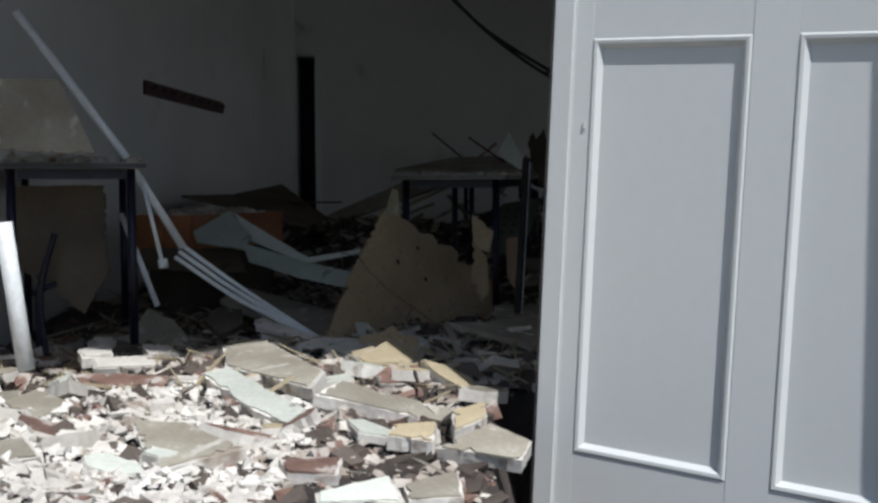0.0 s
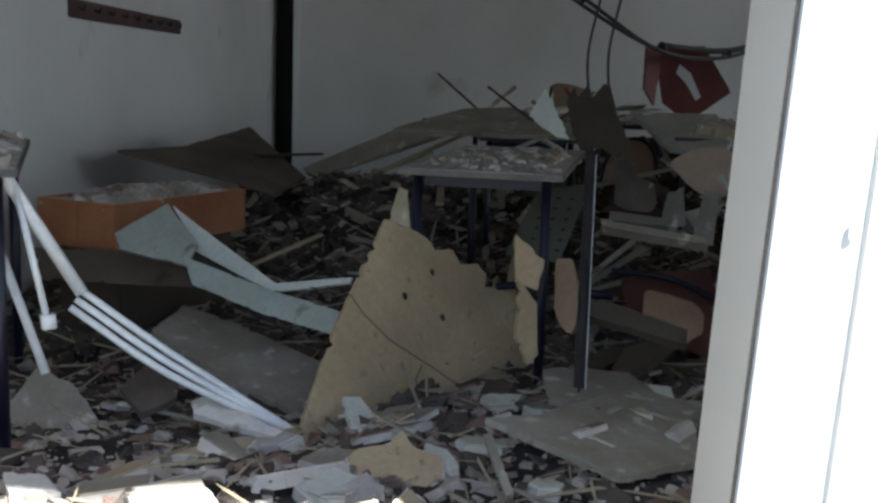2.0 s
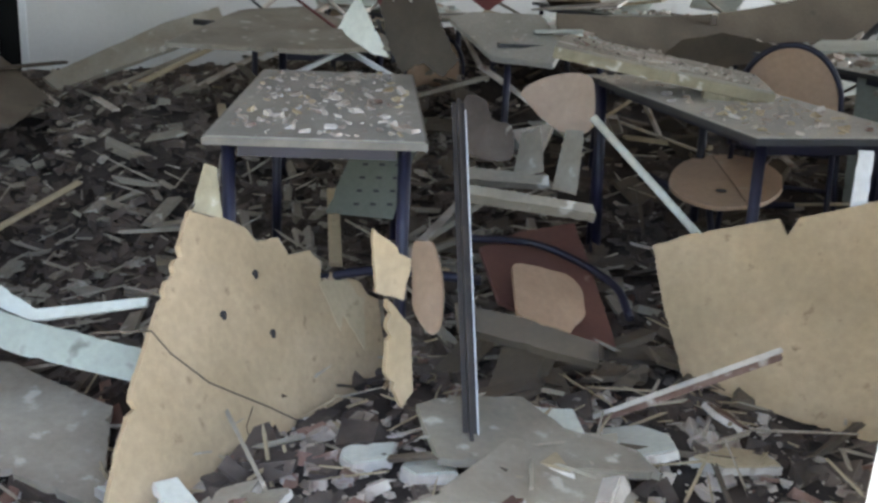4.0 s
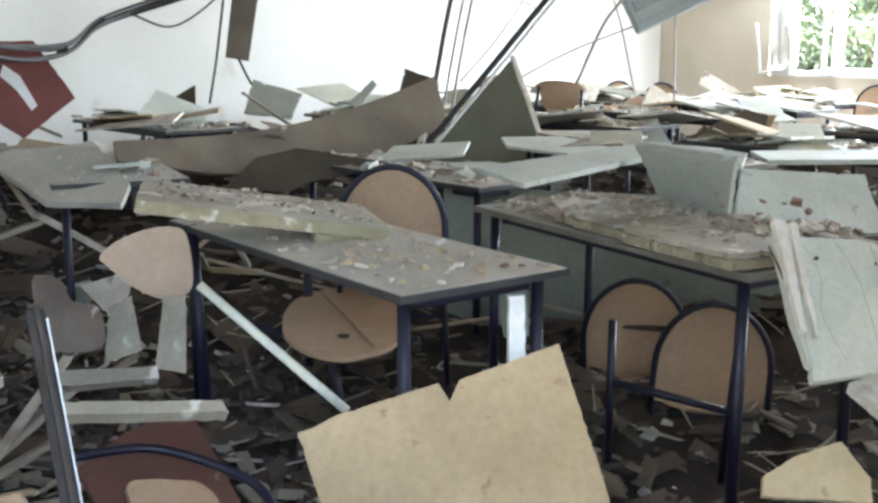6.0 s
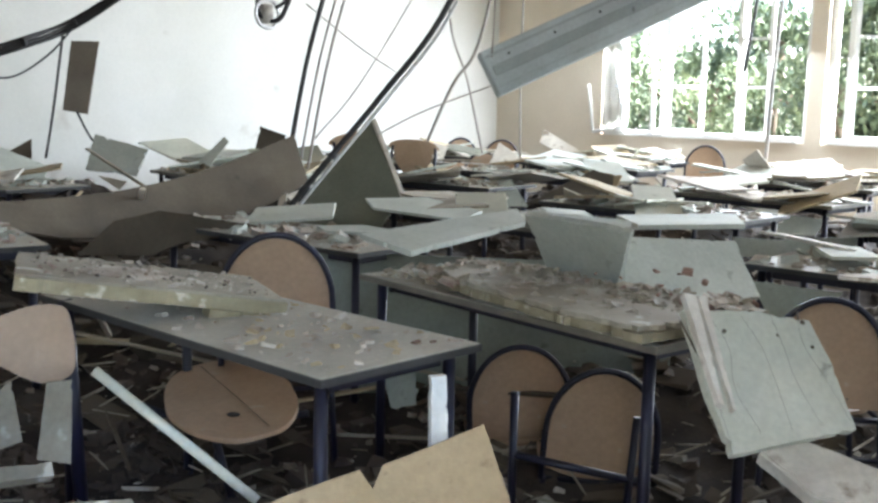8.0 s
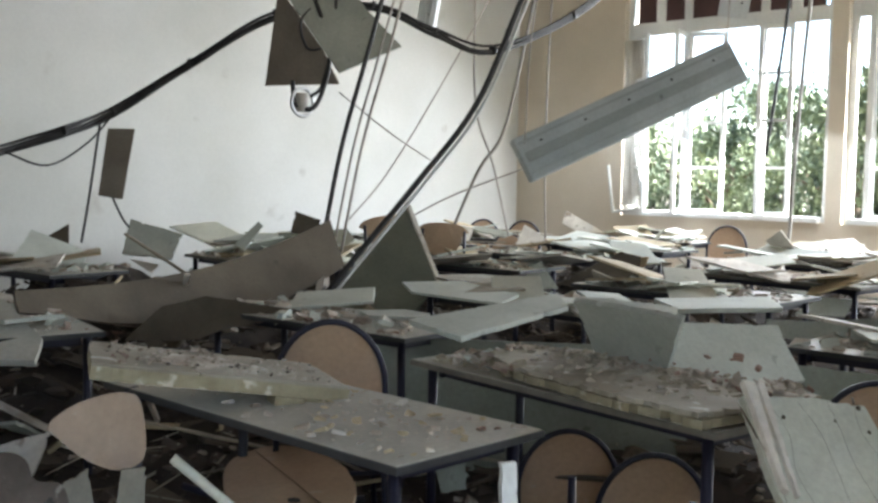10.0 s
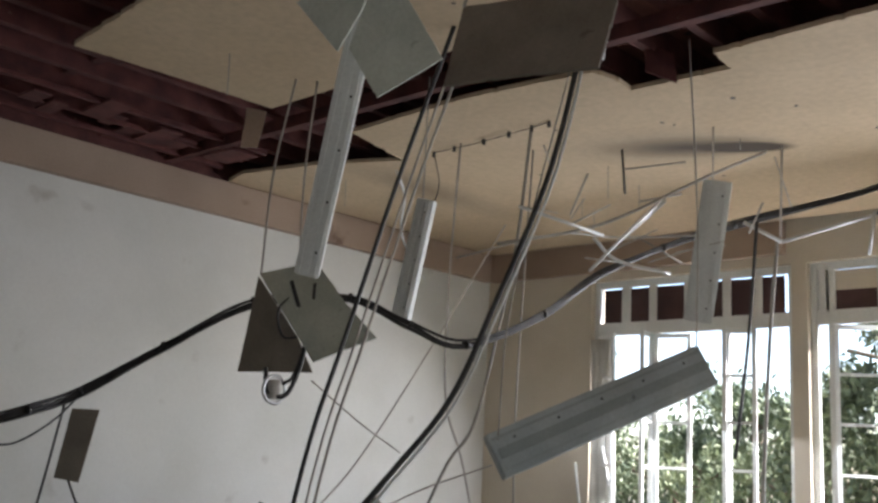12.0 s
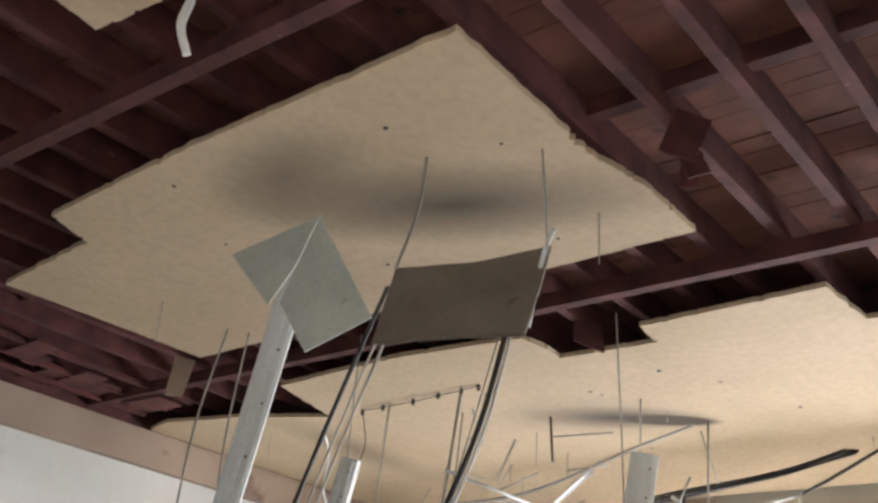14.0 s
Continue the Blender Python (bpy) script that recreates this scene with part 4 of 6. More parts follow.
board("plaster_board", pose(-1.23, 4.88, 0.48, 49.7, -0.0, -14.0), [(-0.12, -0.05), (0.14, -0.09), (0.15, -0.01), (-0.01, 0.14), (-0.16, 0.01)], 0.012, M_SAGE, "bent pale green board lying on the debris", 0.003)
board("plaster_board", pose(-0.83, 4.66, 0.34, 71.5, -0.0, -16.7), [(-0.26, 0.02), (0.01, -0.05), (0.26, -0.09), (0.29, -0.02), (0.01, 0.03), (-0.31, 0.11)], 0.012, M_SAGE, "long pale green board strip on the debris", 0.003)
board("plaster_board", pose(-0.86, 4.76, 0.44, 54.9, -0.0, -20.6), [(-0.25, 0.01), (0.07, -0.1), (0.33, -0.04), (0.33, -0.02), (0.08, -0.07), (-0.15, 0.04), (-0.41, 0.17)], 0.012, M_GREEN, "curled edge of a pale green board", 0.002)
board("plaster_slab", pose(-0.37, 3.82, 0.13, 31.1, 0.0, 4.8), [(-0.1, -0.03), (-0.08, -0.08), (-0.0, -0.11), (0.06, -0.09), (0.13, -0.03), (0.13, 0.03), (0.05, 0.06), (0.03, 0.11), (-0.02, 0.06), (-0.08, 0.05), (-0.11, 0.02)], 0.03, M_PLY, "bright tan plaster slab with a broken white rim", 0.014)
board("plaster_slab", pose(-0.81, 3.65, 0.12, 22.4, 0.0, 14.0), [(-0.09, -0.08), (0.1, -0.09), (0.09, -0.01), (0.05, 0.06), (-0.05, 0.07), (-0.1, 0.05)], 0.04, M_DTAN, "grey plaster slab with a white broken rim", 0.012)
board("plaster_slab", pose(-1.13, 3.59, 0.14, 17.5, 0.0, 18.4), [(-0.04, -0.04), (0.06, -0.03), (0.03, 0.03), (-0.06, 0.05)], 0.03, M_WHITE, "white plaster slab in the rubble", 0.01)
board("ceiling_board", pose(-0.80, 4.08, 0.15, 27.0, 0.0, 11.3), [(-0.1, 0.01), (0.13, -0.09), (0.15, -0.07), (-0.07, 0.08), (-0.11, 0.06)], 0.02, M_WHITE, "pale torn lath lying on the rubble", 0.008)
board("ceiling_board", pose(-1.07, 4.28, 0.16, 36.1, 0.0, 15.9), [(-0.03, -0.09), (0.06, -0.04), (0.07, 0.05), (-0.02, 0.08), (-0.09, 0.0)], 0.03, M_MUD, "brown crumbled board lump in the rubble", 0.016)
board("plank", pose(-0.12, 3.79, 0.16, 27.0, 0.0, 11.3), [(-0.0, -0.1), (0.02, -0.09), (0.0, 0.1), (-0.02, 0.09)], 0.012, M_DTAN, "thin lath standing out of the rubble", 0.003)
board("drawer_side", pose(-1.45, 5.08, 0.34, 78.7, 0.0, 0.0), [(-0.24, -0.05), (0.29, -0.06), (0.23, 0.06), (-0.28, 0.06)], 0.02, M_BROWN, "dark board lying before the wooden crate", 0.008)
board("ceiling_board", pose(-1.49, 7.11, 0.56, 18.2, 0.0, 70.1), [(-0.32, -0.19), (-0.2, -0.42), (0.34, -0.3), (0.9, 0.44), (-0.08, 0.23), (-0.63, 0.24)], 0.015, M_BROWN, "dark brown board sloping down from the wall", 0.012)
board("plank", pose(-0.73, 8.23, 0.62, 45.0, 0.0, 0.0), [(-0.42, -0.31), (0.43, 0.12), (0.39, 0.27), (0.11, 0.15), (-0.5, -0.23)], 0.03, M_DTAN, "grey plank lying across far debris", 0.006)
board("ceiling_board", pose(-1.55, 3.68, 0.96, 76.2, 0.0, 11.3), [(-0.15, -0.13), (0.17, -0.14), (0.1, 0.01), (0.04, 0.13), (-0.16, 0.13)], 0.015, M_DTAN, "dusty board shard standing on a table", 0.01)
board("ceiling_board", pose(-1.63, 4.02, 0.48, 84.4, 0.0, 11.3), [(-0.16, -0.09), (0.07, -0.27), (0.16, -0.1), (0.15, 0.23), (-0.22, 0.23)], 0.015, M_BROWN, "brown curved board behind table legs", 0.012)
board("plaster_slab", pose(-0.75, 2.50, 0.10, 11.5, -0.0, -22.8), [(0.07, -0.16), (0.2, 0.0), (-0.05, 0.09), (-0.21, 0.07)], 0.035, M_DTAN, "grey-brown plaster slab with a white broken edge", 0.012)
board("plaster_slab", pose(-1.23, 2.79, 0.12, 9.8, -0.0, -13.0), [(0.08, -0.13), (0.09, 0.03), (-0.07, 0.11), (-0.1, -0.0)], 0.035, M_DTAN, "grey-brown plaster slab with a white broken edge", 0.012)
board("plaster_slab", pose(-0.98, 2.45, 0.08, 18.4, 0.0, 6.5), [(-0.1, -0.03), (0.15, -0.11), (0.07, 0.04), (-0.13, 0.1)], 0.035, M_WHITE, "white broken plaster slab on the rubble", 0.012)
board("plaster_slab", pose(-0.69, 3.27, 0.16, 10.0, -0.0, -55.9), [(-0.08, -0.11), (0.44, -0.05), (0.32, 0.05), (-0.33, 0.12), (-0.36, -0.01)], 0.035, M_DTAN, "grey-brown plaster slab with a white broken edge", 0.012)
board("plaster_slab", pose(-0.64, 2.84, 0.14, 16.1, -0.0, -14.5), [(-0.01, -0.05), (0.18, -0.15), (0.2, -0.07), (-0.16, 0.16), (-0.22, 0.11)], 0.035, M_PALE, "pale plaster slab on the rubble", 0.012)
board("plaster_slab", pose(-0.26, 2.84, 0.12, 14.4, 0.0, 35.4), [(0.09, -0.16), (0.17, -0.12), (-0.07, 0.17), (-0.18, 0.11)], 0.035, M_DTAN, "grey-brown plaster slab with a white broken edge", 0.012)
board("plaster_slab", pose(-0.31, 3.36, 0.16, 13.0, 0.0, 26.0), [(-0.08, -0.18), (0.12, 0.01), (0.07, 0.16), (-0.11, 0.01)], 0.035, M_TAN, "tan plaster slab on the rubble", 0.012)
board("plaster_slab", pose(0.02, 2.50, 0.10, 17.1, 0.0, 7.8), [(0.05, -0.08), (0.09, -0.0), (-0.0, 0.09), (-0.14, -0.02)], 0.035, M_DTAN, "grey-brown plaster slab with a white broken edge", 0.012)
board("plaster_slab", pose(-0.39, 2.31, 0.09, 5.6, 0.0, 24.3), [(-0.06, -0.02), (0.04, -0.07), (0.08, 0.03), (-0.06, 0.07)], 0.035, M_BRICK, "reddish broken hollow brick on the rubble", 0.012)
board("plaster_slab", pose(-0.18, 2.52, 0.12, 7.3, 0.0, 3.1), [(-0.06, -0.03), (0.05, -0.07), (0.06, 0.06), (-0.05, 0.04)], 0.035, M_TAN, "tan plaster slab on the rubble", 0.012)
board("plaster_slab", pose(-1.19, 3.40, 0.13, 18.5, 0.0, 8.8), [(-0.09, -0.04), (0.12, -0.03), (0.08, 0.04), (-0.11, 0.03)], 0.035, M_WHITE, "white broken plaster slab on the rubble", 0.012)
board("plaster_slab", pose(-1.34, 3.55, 0.14, 10.7, 0.0, 24.2), [(-0.05, -0.06), (0.05, -0.05), (0.05, 0.07), (-0.06, 0.03)], 0.035, M_WHITE, "white broken plaster slab on the rubble", 0.012)
board("plaster_slab", pose(-1.10, 3.13, 0.12, 19.1, -0.0, -9.9), [(-0.13, -0.04), (0.18, -0.03), (0.14, 0.04), (-0.19, 0.03)], 0.035, M_BRICK, "reddish broken hollow brick on the rubble", 0.012)
board("plaster_slab", pose(-0.26, 2.08, 0.10, 13.2, 0.0, 27.8), [(-0.09, -0.02), (0.08, -0.06), (0.09, 0.05), (-0.08, 0.02)], 0.035, M_PALE, "pale plaster slab on the rubble", 0.012)
board("plaster_slab", pose(-0.11, 2.15, 0.09, 6.2, 0.0, 37.2), [(-0.08, -0.03), (0.03, -0.07), (0.11, 0.06), (-0.05, 0.04)], 0.035, M_DTAN, "grey-brown plaster slab with a white broken edge", 0.012)
board("plaster_slab", pose(-0.04, 2.70, 0.12, 5.6, 0.0, 41.1), [(-0.12, -0.08), (0.03, -0.03), (0.11, 0.07), (-0.02, 0.05)], 0.035, M_TAN, "tan plaster slab on the rubble", 0.012)
board("red_chair_seat", pose(0.58, 5.20, 0.25, 26.0, 0.0, 24.1), [(-0.24, -0.04), (-0.06, -0.26), (0.01, -0.3), (0.15, -0.02), (0.26, 0.22), (0.03, 0.22), (-0.16, 0.18)], 0.012, M_SEATR, "dark red plywood chair seat lying on edge", 0.003)
board("chair_back_loose", pose(0.53, 5.03, 0.24, 27.0, 0.0, 26.3), [(-0.14, 0.01), (-0.14, -0.02), (-0.13, -0.06), (-0.11, -0.1), (-0.07, -0.12), (-0.03, -0.11), (0.01, -0.09), (0.06, -0.07), (0.09, -0.03), (0.12, 0.01), (0.13, 0.05), (0.12, 0.09), (0.09, 0.11), (0.03, 0.15), (-0.04, 0.16)], 0.012, M_SEAT, "rounded beech chair backrest lying on a red seat", 0.002)
board("chair_back_loose", pose(0.13, 4.89, 0.35, 85.1, -0.0, -31.0), [(-0.04, -0.06), (0.01, -0.13), (0.04, -0.11), (0.04, 0.0), (0.01, 0.1), (-0.02, 0.11), (-0.05, 0.09)], 0.012, M_SEAT, "rounded beech chair plate standing on edge", 0.002)
board("chair_back_loose", pose(0.41, 5.44, 0.68, 84.5, -0.0, -16.7), [(-0.06, -0.09), (0.08, -0.11), (0.08, -0.01), (0.02, 0.01), (0.0, 0.06), (-0.04, 0.08), (-0.07, 0.06)], 0.012, M_MUD, "dusty grey chair plate behind a post", 0.002)
board("ceiling_tile", pose(0.60, 5.58, 0.56, 84.7, -0.0, -21.8), [(-0.05, -0.09), (0.05, -0.06), (0.03, 0.09), (-0.03, 0.06)], 0.012, M_DTAN, "dusty grey tile strip behind a chair", 0.004)
board("ceiling_tile", pose(0.72, 5.53, 0.54, 84.7, -0.0, -21.8), [(-0.05, -0.09), (0.03, -0.11), (0.04, 0.1), (-0.02, 0.1)], 0.012, M_DTAN, "pale tile strip behind a chair", 0.004)
board("ceiling_tile", pose(1.20, 4.68, 0.66, 84.9, -0.0, -26.6), [(-0.022, -0.12), (0.022, -0.12), (0.018, 0.08), (-0.018, 0.08)], 0.02, M_FRAME, "white board strip standing at a table leg", 0.004)
board("fibre_board", pose(1.47, 4.06, 0.45, 45.9, -0.0, -33.7), [(-0.12, -0.04), (0.1, -0.06), (0.11, -0.01), (0.07, 0.07), (-0.04, 0.04), (-0.11, 0.0)], 0.015, M_TAN, "tan board shard lying in the rubble", 0.008)
board("chair_plate", pose(0.75, 5.70, 0.71, 81.9, -0.0, -19.3), [(-0.08, -0.06), (0.01, -0.11), (0.08, -0.1), (0.1, -0.05), (0.09, 0.06), (0.06, 0.09), (-0.01, 0.09), (-0.1, 0.06), (-0.15, 0.01)], 0.014, M_SEAT, "rounded triangular beech chair backrest propped up", 0.0015)
board("chair_plate", pose(1.38, 5.73, 0.43, 6.7, -0.0, -77.0), [(0.09, 0.18), (-0.03, 0.24), (-0.15, 0.27), (-0.25, 0.25), (-0.3, 0.19), (-0.31, 0.09), (-0.26, -0.01), (-0.17, -0.11), (-0.07, -0.19), (0.05, -0.24), (0.15, -0.25), (0.23, -0.23), (0.27, -0.17), (0.29, -0.1), (0.26, -0.01), (0.19, 0.09)], 0.014, M_SEAT, "oval beech chair seat tipped up under a table", 0.0015)

for ob in [o for o in scene.objects if "oval beech chair seat" in o.get("label", "")]:
    part("seam", tube([(-0.28, 0.17, 0.0078), (0.0, 0.02, 0.0078), (0.25, -0.12, 0.0078)], 0.0016, 5, curve=False), M_BROWN, ob, "dark seam across the seat")
    part("bolt_hole", plate([(0.10 + 0.022 * math.cos(a), -0.10 + 0.016 * math.sin(a)) for a in (0.7 * k for k in range(9))], 0.002, z=0.0082), M_CABLE, ob, "dark torn bolt hole")


def mark(m, pts, r, mat, name, parent):
    """A dark crack or hole lying on a board's face."""
    return part(name, tube([(x, y, 0.0085) for x, y in pts], r, 6), mat, parent)


for ob in [o for o in scene.objects if o.name.startswith("ceiling_board") and o.get("label", "").startswith("torn tan ceiling board leaning")]:
    for x, y in ((-0.065, 0.147), (-0.222, 0.09), (-0.076, -0.002)):
        part("nail_hole", plate([(x + 0.010 * math.cos(a) * (1 + 0.3 * math.sin(3 * a)), y + 0.012 * math.sin(a)) for a in (0.7 * k for k in range(9))], 0.002, z=0.0085), M_CABLE, ob, "dark hole through the board")
    part("crack", tube([(-0.60, 0.17, 0.0075), (-0.45, 0.125, 0.0075), (-0.42, 0.066, 0.0075), (-0.34, -0.03, 0.0075), (-0.277, -0.078, 0.0075), (-0.18, -0.15, 0.0075), (-0.078, -0.233, 0.0075)], 0.0022, 5, curve=False), M_BROWN, ob, "dark crack across the board")
    part("crack", tube([(-0.231, -0.131, 0.0075), (-0.273, -0.162, 0.0075), (-0.284, -0.23, 0.0075)], 0.0018, 5, curve=False), M_BROWN, ob)
    part("torn_layer", plate(ragged([(0.17, 0.06), (0.30, 0.04), (0.33, -0.06), (0.27, -0.16), (0.23, -0.05), (0.19, -0.08)], 0.02, 91), 0.002, z=0.0075), M_TAN, ob, "torn paper layer")
for ob in [o for o in scene.objects if o.name.startswith("tile_board")]:
    for k in range(5):
        r3 = random.Random(k)
        x = -0.2 + 0.09 * k
        mark(None, [(x, -0.17), (x + r3.uniform(-0.02, 0.02), -0.05), (x + r3.uniform(-0.03, 0.03), 0.05), (x + 0.01, 0.14)], 0.0028, M_BROWN, "crack", ob)
    for k in range(6):
        r3 = random.Random(k + 20)
        x, y, w = r3.uniform(-0.25, 0.2), r3.uniform(-0.15, 0.12), r3.uniform(0.003, 0.010)
        part("stain", plate(ragged([(x - w, y), (x, y - w * 0.8), (x + w, y + w * 0.3), (x, y + w)], 0.006, 400 + k), 0.002, z=0.0112), M_BROWN, ob, "dark stain")
for ob in [o for o in scene.objects if o.name.startswith("fibre_board") and "large" in o.get("label", "")]:
    for k, (x, y, w, h) in enumerate(((0.27, -0.09, 0.007, 0.05), (0.30, -0.17, 0.010, 0.06), (0.325, -0.23, 0.014, 0.03))):
        part("tear", plate(ragged([(x - w, y - h * 0.4), (x + w * 0.3, y - h), (x + w, y + h * 0.3), (x - w * 0.2, y + h)], 0.008, 300 + k), 0.002, z=0.0092), M_BROWN, ob, "dark torn fibres")
for ob in [o for o in scene.objects if o.name.startswith("metal_tray")]:
    for i in range(3):
        for k in range(6):
            x, y = -0.07 + 0.055 * i + 0.010 * k, -0.12 + 0.045 * k
            part("slot", block(x - 0.009, y - 0.004, 0.004, x + 0.009, y + 0.004, 0.006), M_CABLE, ob)

# loose shards over the far tables and between them
rnd = random.Random(21)
MATS = [(M_TAN, "tan ceiling board shard lying among the tables"), (M_GREEN, "pale green tile shard lying among the tables"), (M_WHITE, "white plaster shard lying among the tables"), (M_DTAN, "dusty brown board shard lying among the tables"), (M_PALE, "pale board shard lying among the tables")]
for k in range(150):
    if k < 95:
        i = rnd.randrange(3, len(TABLES))
        if i == 6:
            i = 7
        x, y, z, a = TABLES[i]
        x, y, z = x + rnd.uniform(-0.3, 0.3), y + rnd.uniform(-0.65, 0.65), z + 0.775 + rnd.uniform(0, 0.03)
        tilt = (rnd.gauss(0, 5), rnd.gauss(0, 5))
    else:
        x, y = rnd.uniform(0.0, 9.0), rnd.uniform(6.4, 11.3)
        z = ground_z(x, y) + rnd.uniform(0.1, 0.55)
        tilt = (rnd.uniform(20, 80) * rnd.choice((-1, 1)), rnd.uniform(-20, 20))
    w, h = rnd.uniform(0.12, 0.42), rnd.uniform(0.08, 0.26)
    if k >= 95:
        w, h, z = 0.55 * w, 0.5 * h, z - 0.12
    n = rnd.choice((3, 4, 4, 5))
    a0 = rnd.uniform(0, 6.3)
    outline = [(w * math.cos(a0 + 6.283 * j / n + rnd.uniform(-0.25, 0.25)), h * math.sin(a0 + 6.283 * j / n + rnd.uniform(-0.25, 0.25))) for j in range(n)]
    m, lab = MATS[rnd.randrange(5)]
    board("board_shard", pose(x, y, z, tilt[0], tilt[1], rnd.uniform(0, 360)), outline, 0.014, m, lab, 0.008)

for k in range(75):
    i = rnd.randrange(10, len(TABLES))
    x, y, z, a = TABLES[i]
    x, y, z = x + rnd.choice((-1, 1)) * rnd.uniform(0.12, 0.3), y + rnd.uniform(-0.6, 0.6), z + 0.80
    w, h = rnd.uniform(0.18, 0.45), rnd.uniform(0.10, 0.24)
    outline = [(w * cx, h * cy) for cx, cy in ((-1, -rnd.uniform(0.5, 1)), (rnd.uniform(0.4, 1), -1), (1, rnd.uniform(0.2, 1)), (-rnd.uniform(0.3, 1), 1))]
    m, lab = rnd.choice((MATS[1], MATS[2], MATS[4], MATS[0]))
    board("board_shard", pose(x, y, z, rnd.gauss(0, 9), rnd.gauss(0, 9), rnd.uniform(0, 360)), outline, 0.014, m, lab.replace("lying among", "hanging over"), 0.008)

# slabs and bricks near the entrance
for k in range(120):
    x, y = rnd.uniform(-1.9, 1.0), rnd.uniform(2.3, 4.6)
    if not clear(x, y):
        continue
    w, h = rnd.uniform(0.04, 0.15), rnd.uniform(0.03, 0.09)
    n = rnd.choice((4, 5, 5, 6))
    a0 = rnd.uniform(0, 6.3)
    outline = [(w * math.cos(a0 + 6.283 * j / n + rnd.uniform(-0.3, 0.3)), h * math.sin(a0 + 6.283 * j / n + rnd.uniform(-0.3, 0.3))) for j in range(n)]
    m, lab = rnd.choice(((M_WHITE, "white broken plaster slab in the rubble"), (M_DTAN, "grey-brown plaster slab in the rubble"), (M_TAN, "tan board piece in the rubble"), (M_BRICK, "reddish hollow brick piece in the rubble"), (M_PALE, "pale plaster slab in the rubble")))
    board("plaster_slab", pose(x, y, ground_z(x, y) + 0.03, rnd.gauss(0, 12), rnd.gauss(0, 12), rnd.uniform(0, 360)), outline, rnd.uniform(0.015, 0.04), m, lab, 0.006, "plaster slab")

# ragged slab covering the next table
slab = thing("plaster_slab", pose(2.12, 5.08, 0.78, 0, 1.5, -7.4), "long dusty plaster slab lying on a table", "plaster slab")
part("core", plate(ragged([(-0.31, -0.62), (0.24, -0.64), (0.27, 0.3), (0.15, 0.52), (-0.10, 0.46), (-0.24, 0.2), (-0.30, -0.3)], 0.035, 81), 0.024, z=-0.012), M_INSUL, slab)
part("crust", plate(ragged([(-0.30, -0.61), (0.23, -0.63), (0.26, 0.28), (0.14, 0.50), (-0.09, 0.44), (-0.23, 0.2), (-0.285, -0.3)], 0.035, 82), 0.014, z=0.008), M_DTAN, slab, "dusty grey crust")


def on_slab(r):
    return 2.12 + r.uniform(-0.24, 0.22), 5.08 + r.uniform(-0.6, 0.5), 0.792


stuff("plaster_crumbs", chunks(420, 83, on_slab, (0.003, 0.018), 0.5), M_DTAN, "crumbs heaped on the dusty slab")
stuff("plaster_crumbs", chunks(300, 84, on_slab, (0.003, 0.02), 0.5), M_CHIP, "cream crumbs on the dusty slab")
stuff("brick_crumbs", chunks(14, 85, lambda r: (2.05 + r.uniform(-0.2, 0.25), 4.62 + r.gauss(0, 0.12), 0.83 + r.uniform(0, 0.05)), (0.005, 0.014), 0.6), M_BRICK, "red crumbs on the dusty slab")

stuff("brick_crumbs", chunks(70, 88, lambda r: (1.95 + r.gauss(0, 0.035), 4.40 + r.gauss(0, 0.03), 0.80 + r.uniform(0, 0.05)), (0.005, 0.014), 0.6, 3.0), M_BRICK, "red-brown splinters heaped at the end of the slab")
stuff("plaster_crumbs", chunks(30, 89, lambda r: (1.95 + r.gauss(0, 0.035), 4.40 + r.gauss(0, 0.03), 0.82 + r.uniform(0, 0.05)), (0.006, 0.018), 0.5, 3.0), M_CHIP, "cream splinters heaped at the end of the slab")

# thick insulation board across the table
ins = thing("insulation_board", pose(1.07, 5.68, 0.825, 4, 9, -20), "thick yellowish fibre board lying across a table", "insulation")
part("slab", plate(ragged([(-0.36, -0.14), (0.36, -0.15), (0.34, 0.14), (-0.33, 0.15)], 0.005, 77), 0.036), M_INSUL, ins)
part("top_skin", plate(ragged([(-0.36, -0.14), (0.355, -0.145), (0.33, 0.135), (-0.33, 0.145)], 0.012, 78), 0.008, z=0.0225), M_DTAN, ins, "dusty grey skin")
part("broken_end", plate(ragged([(0.14, -0.16), (0.36, -0.165), (0.35, -0.05), (0.15, -0.06)], 0.016, 79), 0.03, z=-0.032), M_INSUL, ins)


def on_insulation(r):
    return ins.matrix_basis @ Vector((r.uniform(-0.31, 0.32), r.uniform(-0.13, 0.13), 0.030))


stuff("plaster_crumbs", chunks(150, 86, on_insulation, (0.002, 0.010), 0.5), M_CHIP, "cream crumbs on the thick fibre board")
stuff("board_crumbs", chunks(60, 87, on_insulation, (0.002, 0.005), 0.5), M_MUD, "brown crumbs on the thick fibre board")


